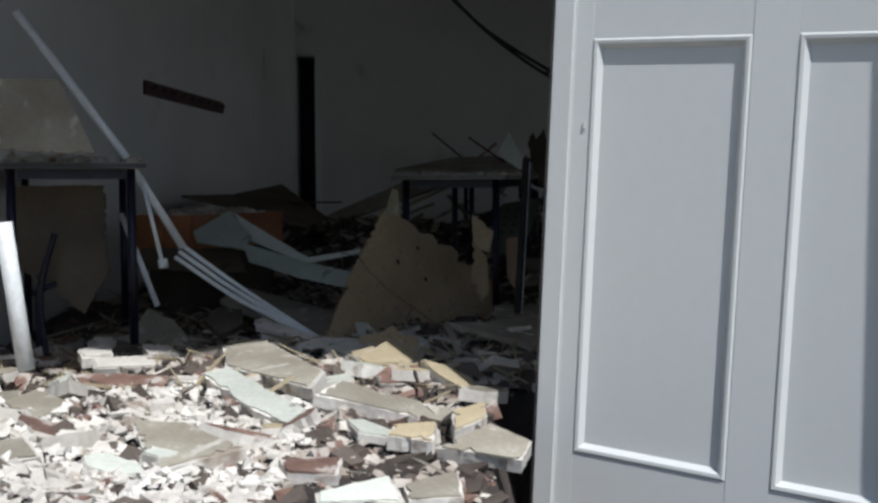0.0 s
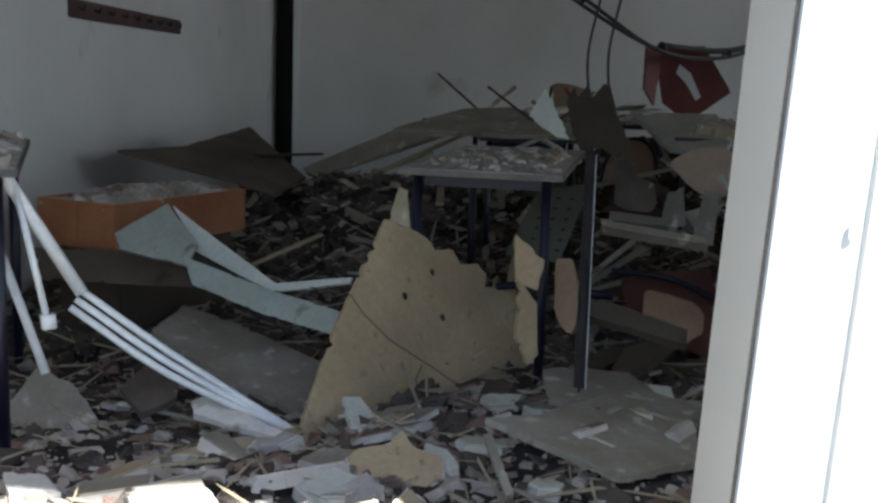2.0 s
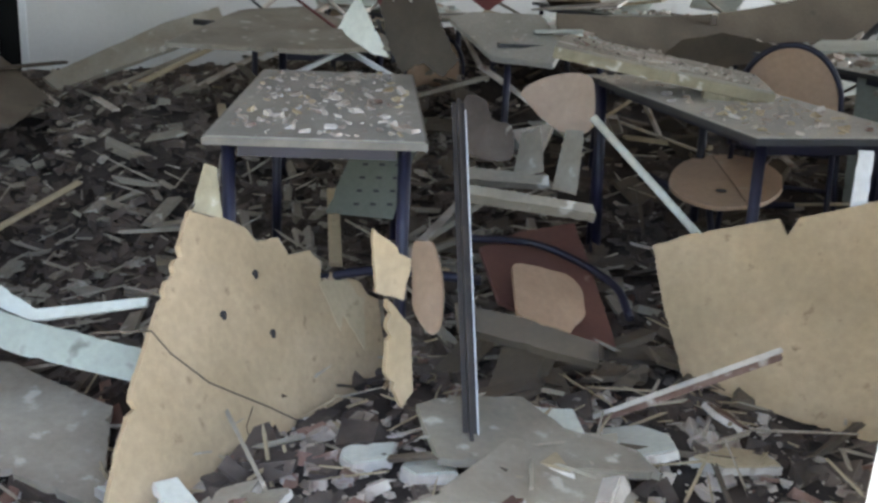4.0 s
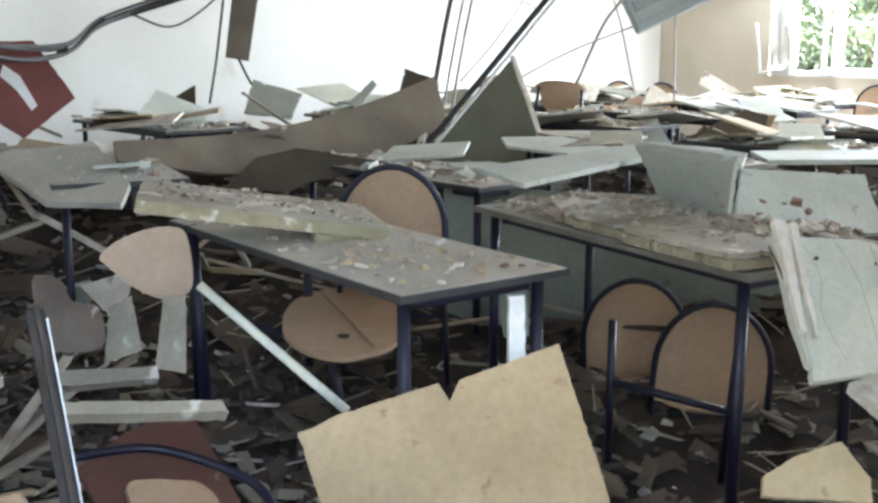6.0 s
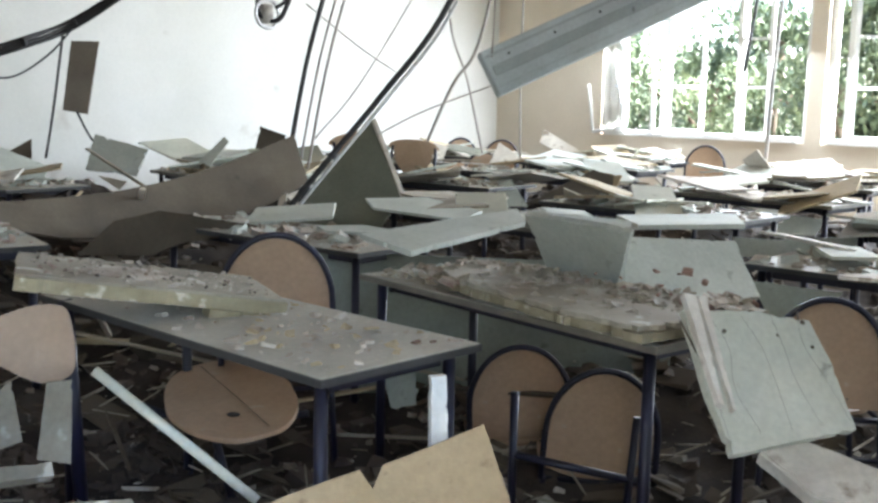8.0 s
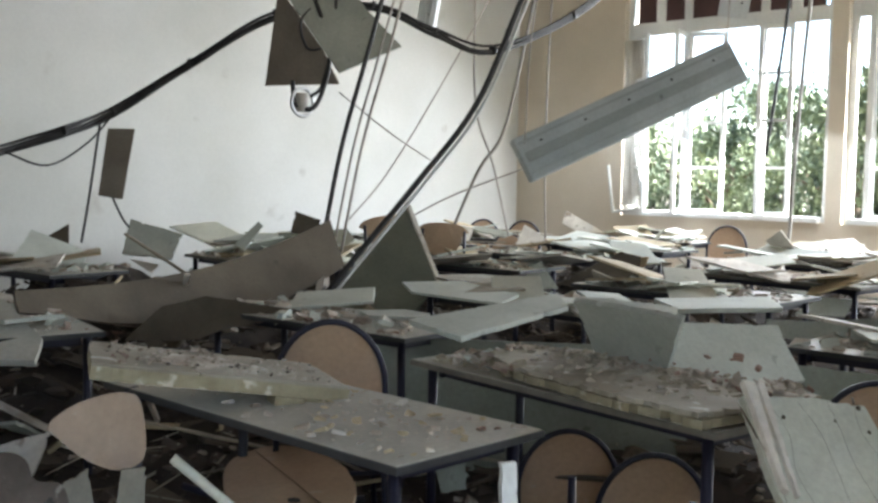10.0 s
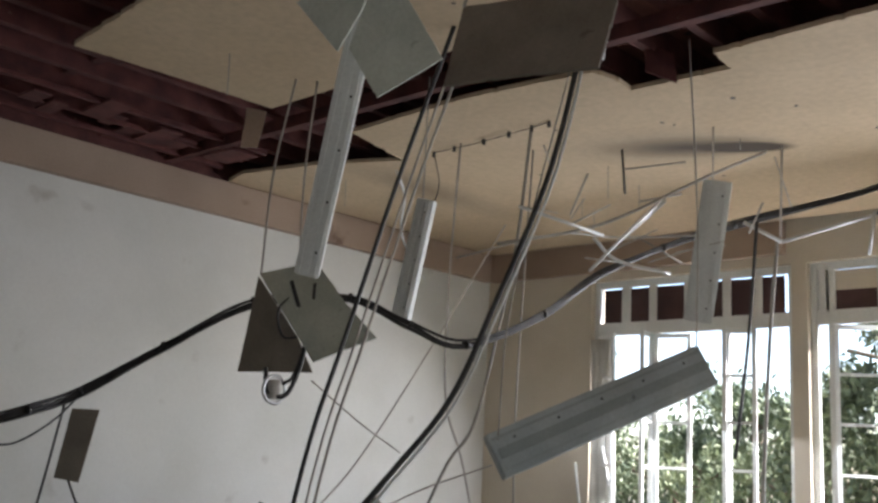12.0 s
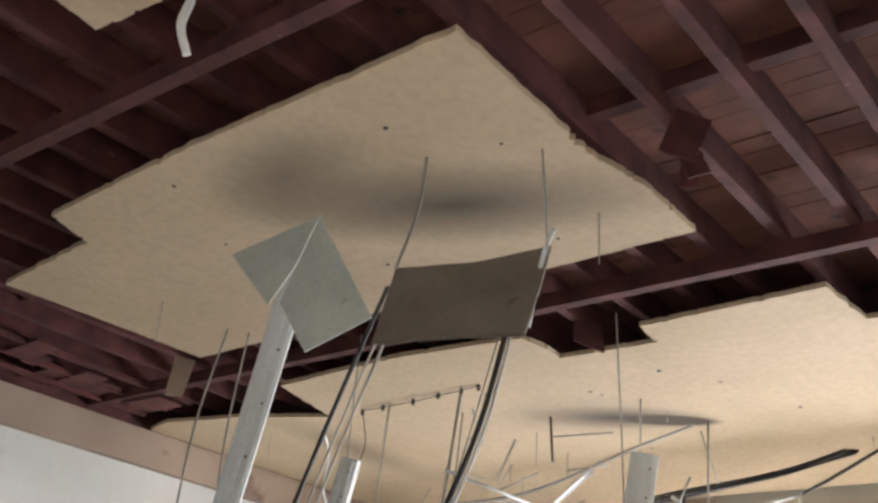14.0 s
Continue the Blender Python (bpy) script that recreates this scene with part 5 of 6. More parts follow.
# curved sagging board on the left heap
def sagging(name, a, b, width, drop, sag, th, mat, label, taper=0.0):
    """A board that sags between two ends; width runs down the given slope."""
    bm = bmesh.new()
    a, b, drop = Vector(a), Vector(b), Vector(drop).normalized()
    side = (b - a).cross(drop).normalized()
    rows = []
    for i in range(15):
        t = i / 14
        c = a.lerp(b, t) - Vector((0, 0, sag * math.sin(math.pi * t)))
        w = width * (0.75 + 0.35 * math.sin(2.6 * t)) * (1 - taper * t) + 0.02 * noise.noise((t * 7, 3, 1))
        rows.append([[bm.verts.new(c + drop * w * f + side * (s * th + 0.05 * f * f * width)) for f in (0, 0.5, 1)] for s in (-0.5, 0.5)])
    for p, q in zip(rows, rows[1:]):
        for s in (0, 1):
            for f in (0, 1):
                bm.faces.new((p[s][f], q[s][f], q[s][f + 1], p[s][f + 1]))
        for f in (0, 2):
            bm.faces.new((p[0][f], p[1][f], q[1][f], q[0][f]))
    for r in (rows[0], rows[-1]):
        for f in (0, 1):
            bm.faces.new((r[0][f], r[0][f + 1], r[1][f + 1], r[1][f]))
    bmesh.ops.recalc_face_normals(bm, faces=bm.faces)
    return tagged(part(name, bm, mat, smooth=False), label, "broken board")


# shade of its room side is put into the dark brown colour
sagging("sagging_board", (3.42, 7.98, 1.12), (1.30, 7.50, 0.88), 0.44, (-0.15, -0.5, -0.75), 0.10, 0.016, M_BROWN, "long brown board sagging across the tables", 0.72)
tagged(part("crack_wire", tube([(2.1, 7.25, 0.72), (2.35, 7.15, 0.70), (2.7, 7.25, 0.74), (2.95, 7.45, 0.80)], 0.006, 6), M_CABLE), "thin black wire along a sagging board", "wire")

# ---- poles, profiles and planks near the floor ----
def rod(name, pts, r, mat, label, category="pole", curve=False, sides=8):
    return tagged(part(name, tube(pts, r, sides, curve=curve), mat), label, category)


def bar_between(name, a, b, w, d, mat, label, category="plank", roll=0.0):
    a, b = Vector(a), Vector(b)
    q = (b - a).to_track_quat("Z", "Y")
    bm = block(-w / 2, -d / 2, 0, w / 2, d / 2, (b - a).length, 0.003)
    ob = part(name, bm, mat)
    ob.matrix_basis = Matrix.Translation(a) @ q.to_matrix().to_4x4() @ pose(0, 0, 0, 0, 0, roll)
    return tagged(ob, label, category)


prof = thing("ceiling_profile", pose(0, 0, 0), "bent white metal ceiling profile propped on a table", "metal profile")
part("upper_length", tube([(-1.70, 3.80, 1.34), (-1.36, 3.97, 0.81), (-1.175, 4.04, 0.47)], 0.017, 6, curve=False), M_FRAME, prof)
for k in range(3):
    part("rib", tube([(-1.175 - 0.015 * k, 4.04, 0.475 - 0.022 * k), (-0.95, 4.09 - 0.02 * k, 0.30 - 0.02 * k), (-0.63, 4.16, 0.075)], 0.010, 6), M_FRAME, prof)
part("lower_length", tube([(-1.47, 4.2, 0.593), (-1.304, 4.12, 0.232)], 0.013, 6, curve=False), M_FRAME, prof)
part("brace_clip", tube([(-1.228, 3.950, 0.432), (-1.224, 3.950, 0.397)], 0.019, 7, curve=False), M_FRAME, prof)
part("brace", tube([(-1.311, 3.98, 0.74), (-1.228, 3.95, 0.417)], 0.009, 6, curve=False), M_FRAME, prof)
lean = (Vector((0.165, 4.86, 0.82)) - Vector((0.10, 4.27, 0.02))).to_track_quat("Z", "Y").to_matrix().to_4x4()
post = thing("steel_post", Matrix.Translation((0.115, 4.27, 0.02)) @ lean, "leaning rusty dark steel angle post with a bright edge", "post")
part("flange", block(-0.016, -0.004, 0, 0.016, 0.004, 1.0, 0.001), M_STEEL, post)
part("web", block(-0.004, 0.004, 0, 0.004, 0.028, 1.0, 0.001), M_STEEL, post)
# thin white strip down one side of the flange
part("bright_edge", block(-0.0195, -0.006, 0, -0.0162, 0.006, 0.98), M_FRAME, post, "thin white strip along the edge")
rod("white_pole", [(0.70, 5.30, 0.72), (0.95, 5.02, 0.42)], 0.0125, M_PALE, "pale tube leaning under the tables")
bar_between("plank", (0.46, 4.57, 0.08), (0.74, 4.20, 0.40), 0.02, 0.015, M_BRICK, "pinkish split lath leaning up from the rubble")
bar_between("plank", (0.455, 4.56, 0.10), (0.735, 4.19, 0.42), 0.008, 0.012, M_WHITE, "white strip beside a split lath")
bar_between("plank", (0.25, 4.62, 0.05), (0.42, 4.38, 0.14), 0.03, 0.02, M_WHITE, "short white strip on the rubble")
bar_between("plank", (3.05, 7.62, 0.74), (3.62, 8.22, 1.06), 0.04, 0.02, M_WHITE, "pale strip rising beside a dark board")
bar_between("plank", (3.62, 7.25, 0.78), (3.80, 7.72, 1.24), 0.03, 0.02, M_WHITE, "pale edge strip beside a dark board")
bar_between("plank", (-0.07, 6.75, 0.65), (0.15, 6.74, 0.76), 0.03, 0.02, M_FRAME, "white profile propped over a table")
bar_between("plank", (0.15, 6.74, 0.76), (0.35, 6.69, 0.65), 0.03, 0.02, M_FRAME, "white profile propped over a table")
for k in range(60):
    x, y = rnd.uniform(-1.5, 4.2), rnd.uniform(5.3, 9.4)
    z, a, l = ground_z(x, y) + rnd.uniform(0.03, 0.2), rnd.uniform(0, 6.28), rnd.uniform(0.2, 0.7)
    bar_between("plank", (x, y, z), (x + l * math.cos(a), y + l * math.sin(a), z + rnd.uniform(-0.05, 0.3)), rnd.uniform(0.015, 0.045), rnd.uniform(0.008, 0.025), rnd.choice((M_TAN, M_DTAN, M_CHIP, M_BROWN)), "broken strip of wood lying in the debris")

# tubes of the fallen chairs, loose seat frames
for pts in ([(2.05, 4.70, 0.464), (2.03, 4.72, 0.06)], [(1.80, 4.95, 0.535), (1.80, 4.95, 0.10)], [(1.80, 4.95, 0.35), (2.06, 4.69, 0.27)]):
    rod("chair_tube", pts, 0.012, M_NAVY, "navy steel tube of a fallen chair")
rod("chair_tube", [(0.33, 5.28, 0.36), (0.55, 5.26, 0.34), (0.72, 5.1, 0.27), (0.74, 4.98, 0.2)], 0.012, M_NAVY, "bent navy chair tube lying in debris", curve=True)
rod("chair_tube", [(-0.3, 4.98, 0.30), (0.0, 5.05, 0.34), (0.3, 5.0, 0.32)], 0.014, M_NAVY, "bent navy chair tube lying in debris", curve=True)
rod("chair_tube", [(1.18, 6.02, 0.40), (1.36, 5.82, 0.33), (1.6, 5.62, 0.36)], 0.012, M_NAVY, "curved navy tube under a tipped seat", curve=True)
rod("chair_tube", [(1.36, 5.80, 0.33), (1.40, 5.72, 0.02)], 0.013, M_NAVY, "navy tube leg of a tipped seat")
rod("chair_tube", [(0.98, 5.98, 0.75), (1.0, 5.95, 0.05)], 0.022, M_NAVY, "navy steel leg standing behind a chair plate")

# wooden crate with plaster on it by the west wall
crate = thing("wooden_crate", pose(-1.46, 5.55, 0.385, 0, 0, -25), "orange wooden drawer case filled with crumbled plaster", "crate")
for x0, y0, x1, y1 in ((-0.19, -0.38, 0.19, -0.365), (-0.19, 0.365, 0.19, 0.38), (-0.19, -0.364, -0.175, 0.364), (0.175, -0.364, 0.19, 0.364)):
    part("side", block(x0, y0, 0.0, x1, y1, 0.17, 0.003), M_CRATE, crate)
part("bottom", block(-0.174, -0.364, 0.01, 0.174, 0.364, 0.13), M_MUD, crate, "fill of crumbled plaster")
part("base", block(-0.15, -0.32, -0.40, 0.15, 0.34, 0.0, 0.008), M_BROWN, crate, "dark plinth")
part("batten", block(-0.03, -0.392, 0.0, 0.02, -0.381, 0.17, 0.003), M_CRATE, crate)


def on_crate(r):
    u, v = r.uniform(-0.17, 0.17), r.uniform(-0.35, 0.35)
    return -1.46 + 0.906 * u + 0.423 * v, 5.55 - 0.423 * u + 0.906 * v, 0.52 + 0.045 * math.cos(u * 7) * math.cos(v * 3.4)


stuff("plaster_crumbs", chunks(1100, 31, on_crate, (0.004, 0.026), 0.6), M_CHIP, "cream plaster crumbs heaped in the drawer case")
stuff("board_crumbs", chunks(300, 33, on_crate, (0.004, 0.02), 0.6), M_TAN, "tan crumbs heaped in the drawer case")
rail = thing("coat_rail", pose(WEST, 7.57, 1.31), "dark coat rail fixed on the wall", "coat rail")
part("board", block(0.0, -0.98, -0.045, 0.02, 0.98, 0.045, 0.004), M_PANEL, rail)
for k in range(9):
    part("hook", tube([(0.02, -0.88 + 0.22 * k, 0.01), (0.045, -0.88 + 0.22 * k, -0.005), (0.05, -0.88 + 0.22 * k, 0.02)], 0.006, 5), M_STEEL, rail)
for ob in [o for o in scene.objects if o.name.startswith("insulation_board")]:
    part("chip_patch", plate(ragged([(-0.2, -0.05), (-0.05, -0.08), (0.1, 0.0), (0.02, 0.08), (-0.15, 0.06)], 0.03, 501), 0.003, z=0.0280), M_CHIP, ob, "crumbled pale patch")
r4 = random.Random(77)
for k in range(14):
    x, y = 0.08 + r4.uniform(-0.3, 0.45), 7.3 + r4.uniform(-0.5, 0.6)
    a, l, e = r4.uniform(0, 6.28), r4.uniform(0.12, 0.4), r4.uniform(0.0, 0.28)
    rod("stick", [(x, y, 0.77), (x + l * math.cos(a), y + l * math.sin(a), 0.79 + e)], r4.uniform(0.006, 0.014), r4.choice((M_JOIST, M_CABLE, M_BROWN, M_CHIP)), "splintered stick in the debris on a table", "stick")
# debris on the entrance table
stuff("plaster_crumbs", chunks(260, 32, on_tables([6]), (0.005, 0.03), 0.6), M_CHIP, "cream plaster crumbs on the entrance table")
rod("white_tube", [(-1.49, 3.20, 0.60), (-1.43, 3.20, 0.14)], 0.028, M_FRAME, "thick cream tube leaning by the entrance")

rod("chair_tube", [(-1.62, 3.90, 0.53), (-1.68, 3.90, 0.30), (-1.66, 3.90, 0.03)], 0.012, M_NAVY, "bent navy chair tube under the entrance table", curve=True)
rod("chair_tube", [(-1.68, 3.97, 0.44), (-1.72, 3.97, 0.28), (-1.72, 3.97, 0.03)], 0.012, M_NAVY, "bent navy chair tube under the entrance table", curve=True)
rod("chair_tube", [(-1.72, 3.92, 0.30), (-1.63, 3.93, 0.34)], 0.010, M_NAVY, "short navy chair rail under the entrance table")

# ---- hanging things ----
board("ceiling_tile", pose(2.49, 6.81, 3.58, 102.6, -0.0, -73.1), [(0.22, 0.2), (-0.27, 0.05), (-0.05, -0.22), (0.1, -0.03)], 0.015, M_GREEN, "pale ceiling tile hanging by a wire from the ceiling", 0.004)
board("ceiling_tile", pose(2.59, 6.60, 3.38, 101.3, -0.0, -62.1), [(-0.19, -0.03), (-0.05, -0.27), (0.27, -0.1), (-0.02, 0.4)], 0.015, M_GREEN, "pale ceiling tile hanging by a wire from the ceiling", 0.004)
board("loose_ceiling_panel", pose(2.95, 5.96, 3.39, 69.7, -0.0, -67.2), [(-0.43, -0.28), (-0.1, -0.25), (0.28, -0.24), (0.32, 0.02), (0.35, 0.32), (-0.01, 0.23), (-0.41, 0.21)], 0.02, M_HARD, "dark brown board hanging from the broken ceiling", 0.004)
board("loose_ceiling_panel", pose(3.53, 10.68, 1.45, 83.9, -0.0, -32.0), [(-0.13, -0.25), (0.05, -0.28), (0.14, 0.27), (-0.06, 0.27)], 0.06, M_HARD, "brown rectangular board hanging from the cables", 0.003)
folded = thing("folded_panel", pose(4.02, 8.56, 2.66), "folded grey and brown ceiling panel slung over the cables", "ceiling panel")
for name, m, outline, mat, label in (
        ("grey_half", pose(0, 0, -0.22, 63.6, 0, -43.3), [(-0.44, 0.24), (-0.02, -0.44), (0.38, -0.23), (0.15, 0.05), (-0.06, 0.37)], M_GREEN, "grey tile half"),
        ("brown_half", pose(-0.14, 0.28, -0.45, 97.9, 0, -69.9), [(-0.14, 0.43), (-0.3, -0.22), (0.28, -0.22), (0.17, 0.01)], M_HARD, "brown back half")):
    half = part(name, plate(ragged(outline, 0.003, 55), 0.012), mat, folded, label)
    half.matrix_basis = m
board("red_board", pose(1.30, 8.93, 1.07, 81.8, -0.0, -16.7), [(-0.16, -0.15), (0.02, -0.28), (0.3, -0.06), (0.1, 0.25), (-0.25, 0.24)], 0.02, M_RED, "dark red board with a white stroke hanging from cables", 0.004)
board("red_board", pose(1.06, 8.96, 1.13, 85.1, 0.0, 31.0), [(-0.07, -0.12), (0.02, -0.23), (0.1, 0.17), (-0.05, 0.17)], 0.02, M_RED, "dark red board edge hanging from cables", 0.004)


for ob in [o for o in scene.objects if o.name.startswith("red_board") and "stroke" in o.get("label", "")]:
    part("white_stroke", plate([(-0.06, 0.12), (0.02, 0.06), (0.10, -0.10), (0.07, -0.13), (0.0, -0.02), (-0.08, 0.06)], 0.003, z=0.012), M_FRAME, ob, "white brush stroke")


def cable(name, pts, r, mat=None, label="black cable hanging from the broken ceiling", sides=6):
    return tagged(part(name, tube(pts, r, sides), mat or M_CABLE), label, "cable")


main = [(2.70, 7.49, 0.41), (2.97, 7.47, 0.75), (3.42, 7.26, 1.34), (3.71, 7.09, 1.78), (3.89, 6.95, 2.32), (4.10, 6.77, 3.06), (4.20, 6.66, 3.71), (4.28, 6.62, 4.25)]
cable("conduit", main, 0.017, M_CABLE, "thick black conduit hanging from the ceiling to the floor", 8)
# pale tube added for the white line seen on the single black conduit
cable("conduit", [(x + 0.035, y - 0.012, z - 0.012) for x, y, z in main], 0.010, M_FRAME, "thin pale tube added for the white line along the black conduit", 7)
for dx, r, mt in ((0.0, 0.015, M_CABLE), (0.10, 0.008, M_CONDUIT), (0.17, 0.010, M_CONDUIT)):
    cable("conduit", [(3.70 + dx, 8.43, 0.75), (3.78 + dx, 8.30, 1.55), (3.87 + dx, 8.14, 2.2), (3.94 + dx, 7.82, 3.2), (3.95 + dx, 7.5, 3.95), (3.98 + dx, 7.4, 4.25)], r, mt, "conduit hanging from the ceiling behind the tables", 7)
for pts, r in (([(5.5, 8.95, 0.95), (5.65, 8.8, 1.45), (5.79, 8.67, 1.76), (5.84, 8.5, 2.5), (5.85, 8.35, 3.2), (5.8, 8.2, 4.15)], 0.014),
               ([(6.2, 8.95, 0.9), (6.1, 9.05, 1.5), (5.98, 9.15, 2.0), (5.9, 9.1, 3.0), (5.85, 9.0, 4.15)], 0.010),
               ([(6.45, 8.75, 0.85), (6.42, 8.75, 1.6), (6.38, 8.7, 2.5), (6.35, 8.6, 4.15)], 0.009),
               ([(4.25, 8.79, 1.05), (4.6, 8.75, 1.4), (5.08, 8.68, 2.07), (5.75, 8.39, 3.34)], 0.006),
               ([(4.45, 8.6, 1.0), (4.8, 8.3, 1.25), (5.1, 7.9, 1.45)], 0.006),
               ([(4.1, 8.7, 1.95), (4.4, 8.5, 1.68), (4.7, 8.4, 1.5)], 0.005)):
    cable("wire", pts, r, M_CONDUIT, "thin grey wire slung across the room")
run = [(-2.1, 8.4, 3.45), (-1.2, 8.1, 2.75), (-0.55, 7.75, 2.32), (-0.02, 7.95, 1.86), (0.47, 8.1, 1.55), (1.0, 8.3, 1.28), (1.55, 8.9, 1.27), (2.2, 10.06, 1.45), (2.82, 10.1, 1.66), (3.21, 10.12, 1.82), (3.55, 9.66, 2.16), (3.83, 9.05, 2.48), (4.20, 8.48, 2.52), (4.52, 8.2, 2.36),
       (4.87, 7.99, 2.26), (5.66, 7.92, 2.58), (6.34, 7.89, 2.99), (7.09, 7.74, 3.34), (7.59, 7.34, 3.6), (8.19, 6.59, 3.88), (8.6, 6.0, 4.15)]
for k in range(5):
    r2 = random.Random(60 + k)
    cable("cable", [(x + r2.uniform(-0.02, 0.02), y + r2.uniform(-0.02, 0.02), z + (0.011 * k - 0.022) + r2.uniform(-0.018, 0.010)) for x, y, z in (run if k < 2 else run[5:])], 0.013 if k < 2 else 0.010, M_CABLE, "bundled black cable slung across the room", 7)
ties = smooth_path(run[4:], 2)
for a, b in list(zip(ties, ties[1:]))[::2]:
    d = (b - a).normalized()
    tagged(part("cable_tie", tube([a - 0.012 * d, a + 0.012 * d], 0.034, 8, curve=False), M_CABLE), "black tie round the cable bundle", "cable tie")
cable("cable", [(2.4, 10.07, 1.50), (2.7, 10.1, 1.42), (3.0, 10.12, 1.58), (3.21, 10.12, 1.80)], 0.008)
cable("cable", [(3.42, 10.72, 1.75), (3.33, 10.72, 1.2), (3.2, 10.6, 0.85)], 0.010)
cable("cable", [(3.50, 10.7, 1.2), (3.6, 10.6, 0.95), (3.85, 10.5, 0.75)], 0.009)
for dx in (0.0, 0.12):
    cable("cable", [(0.55 + dx, 7.9, 1.55), (0.48 + dx, 7.8, 1.2), (0.50 + dx, 7.7, 0.85)], 0.008)
cable("cable", [(4.0, 9.0, 4.15), (3.85, 8.98, 3.4), (3.8, 8.96, 2.66)], 0.008, M_CONDUIT)
cable("cable", [(4.12, 8.9, 4.15), (4.05, 8.88, 3.4), (4.05, 8.86, 2.76)], 0.008, M_CONDUIT)
cable("cable", [(3.86, 8.7, 2.60), (3.95, 8.62, 2.2), (3.84, 8.62, 1.85), (3.72, 8.68, 1.84), (3.70, 8.70, 2.0)], 0.016, M_CABLE, "black cable loop below a folded panel")
for k, pts in enumerate(([(3.95, 8.72, 2.55), (3.80, 8.74, 2.40), (3.84, 8.72, 2.22), (3.97, 8.68, 2.26), (3.93, 8.70, 2.40)], [(4.00, 8.62, 2.60), (3.98, 8.62, 2.3), (3.90, 8.64, 1.98), (3.82, 8.66, 1.90)])):
    cable("cable", pts, 0.009 + 0.003 * k, M_CABLE, "black cable looping inside a folded panel")
coil = thing("lamp_coil", pose(3.76, 8.67, 1.80), "round pale lamp holder dangling under a folded panel", "lamp")
part("ring", tube([(0.09 * math.cos(a), 0, 0.09 * math.sin(a) + 0.06) for a in (6.283 * k / 14 for k in range(15))], 0.012, 6), M_ALU, coil)
part("core", tube([(0, 0.02, 0.0), (0, 0.02, 0.12)], 0.05, 10), M_CONDUIT, coil)


def luminaire(m, length, w, h, label, mat=None):
    """A long sheet-metal light fitting: tray, lips, ribs and end caps."""
    t = thing("luminaire", m, label, "light fitting")
    mat = mat or M_LAMP
    part("tray", block(-length / 2, -h / 2, 0, length / 2, h / 2, 0.012, 0.003), mat, t)
    for s in (-1, 1):
        part("lip", block(-length / 2, s * h / 2 - 0.006, -w, length / 2, s * h / 2 + 0.006, 0.0, 0.002), mat, t)
        part("end_cap", block(s * length / 2 - 0.006, -h / 2, -w, s * length / 2 + 0.006, h / 2, 0.0, 0.002), mat, t)
        part("rib", block(-length / 2 + 0.01, s * h * 0.36 - 0.008, 0.012, length / 2 - 0.01, s * h * 0.36 + 0.008, 0.026, 0.003), mat, t)
    part("spine", block(-length / 2 + 0.02, -h * 0.12, 0.012, length / 2 - 0.02, h * 0.12, 0.030, 0.004), mat, t, "raised spine of the fitting")
    for k in range(5):
        part("screw_hole", tube([(-length * 0.4 + k * length * 0.2, h * 0.24, 0.011), (-length * 0.4 + k * length * 0.2, h * 0.24, 0.0145)], 0.008, 8), M_CABLE, t)
    return t


def aim(a, b, up):
    """A pose at the middle of a and b, its x along them and its z towards up."""
    a, b = Vector(a), Vector(b)
    x = (b - a).normalized()
    z = (Vector(up) - x * x.dot(Vector(up))).normalized()
    y = z.cross(x)
    m = Matrix((x, y, z)).transposed().to_4x4()
    m.translation = (a + b) / 2
    return m


luminaire(aim((3.97, 6.96, 1.49), (5.11, 6.28, 2.10), (-0.72, -0.68, 0.15)), 1.46, 0.06, 0.25, "grey metal light fitting hanging at a slant by a wire")
cable("wire", [(5.05, 6.32, 2.16), (5.08, 6.33, 3.0), (5.1, 6.4, 4.2)], 0.005, M_CONDUIT)
cable("wire", [(3.98, 6.96, 1.58), (4.03, 6.93, 2.4), (4.22, 6.7, 3.8)], 0.005, M_CONDUIT)
luminaire(aim((2.60, 6.78, 3.58), (2.93, 7.46, 2.38), (-0.7, -0.7, 0.1)), 1.42, 0.05, 0.12, "pale metal light fitting hanging upright from the ceiling", M_FRAME)
luminaire(aim((4.60, 8.20, 3.26), (4.62, 8.41, 2.43), (-0.95, -0.2, 0.0)), 0.86, 0.05, 0.13, "narrow pale metal fitting hanging upright", M_FRAME)
luminaire(aim((6.60, 6.98, 3.70), (6.72, 7.22, 2.62), (-0.8, -0.5, 0.1)), 1.10, 0.05, 0.21, "wide pale metal light fitting hanging upright", M_FRAME)
for a in ((4.62, 8.24, 3.26), (6.62, 7.03, 3.7)):
    cable("wire", [(a[0], a[1], 4.2), (a[0] + 0.01, a[1] + 0.01, a[2])], 0.006, M_CONDUIT)
cable("wire", [(3.10, 5.64, 3.62), (3.05, 5.66, 4.15)], 0.006, M_CONDUIT)
cable("wire", [(2.72, 6.24, 3.5), (2.8, 6.2, 3.85), (2.82, 6.2, 4.15)], 0.008, M_CONDUIT)
cable("conduit", [(3.2, 5.8, 3.3), (3.12, 5.68, 3.6), (3.09, 5.6, 3.72)], 0.012, M_FRAME)

# suspended grid tubes and wires under the second sheet
def grid(pts, r, mat, label="tangled thin grid tube under the ceiling"):
    return cable("grid_tube", pts, r, mat, label)


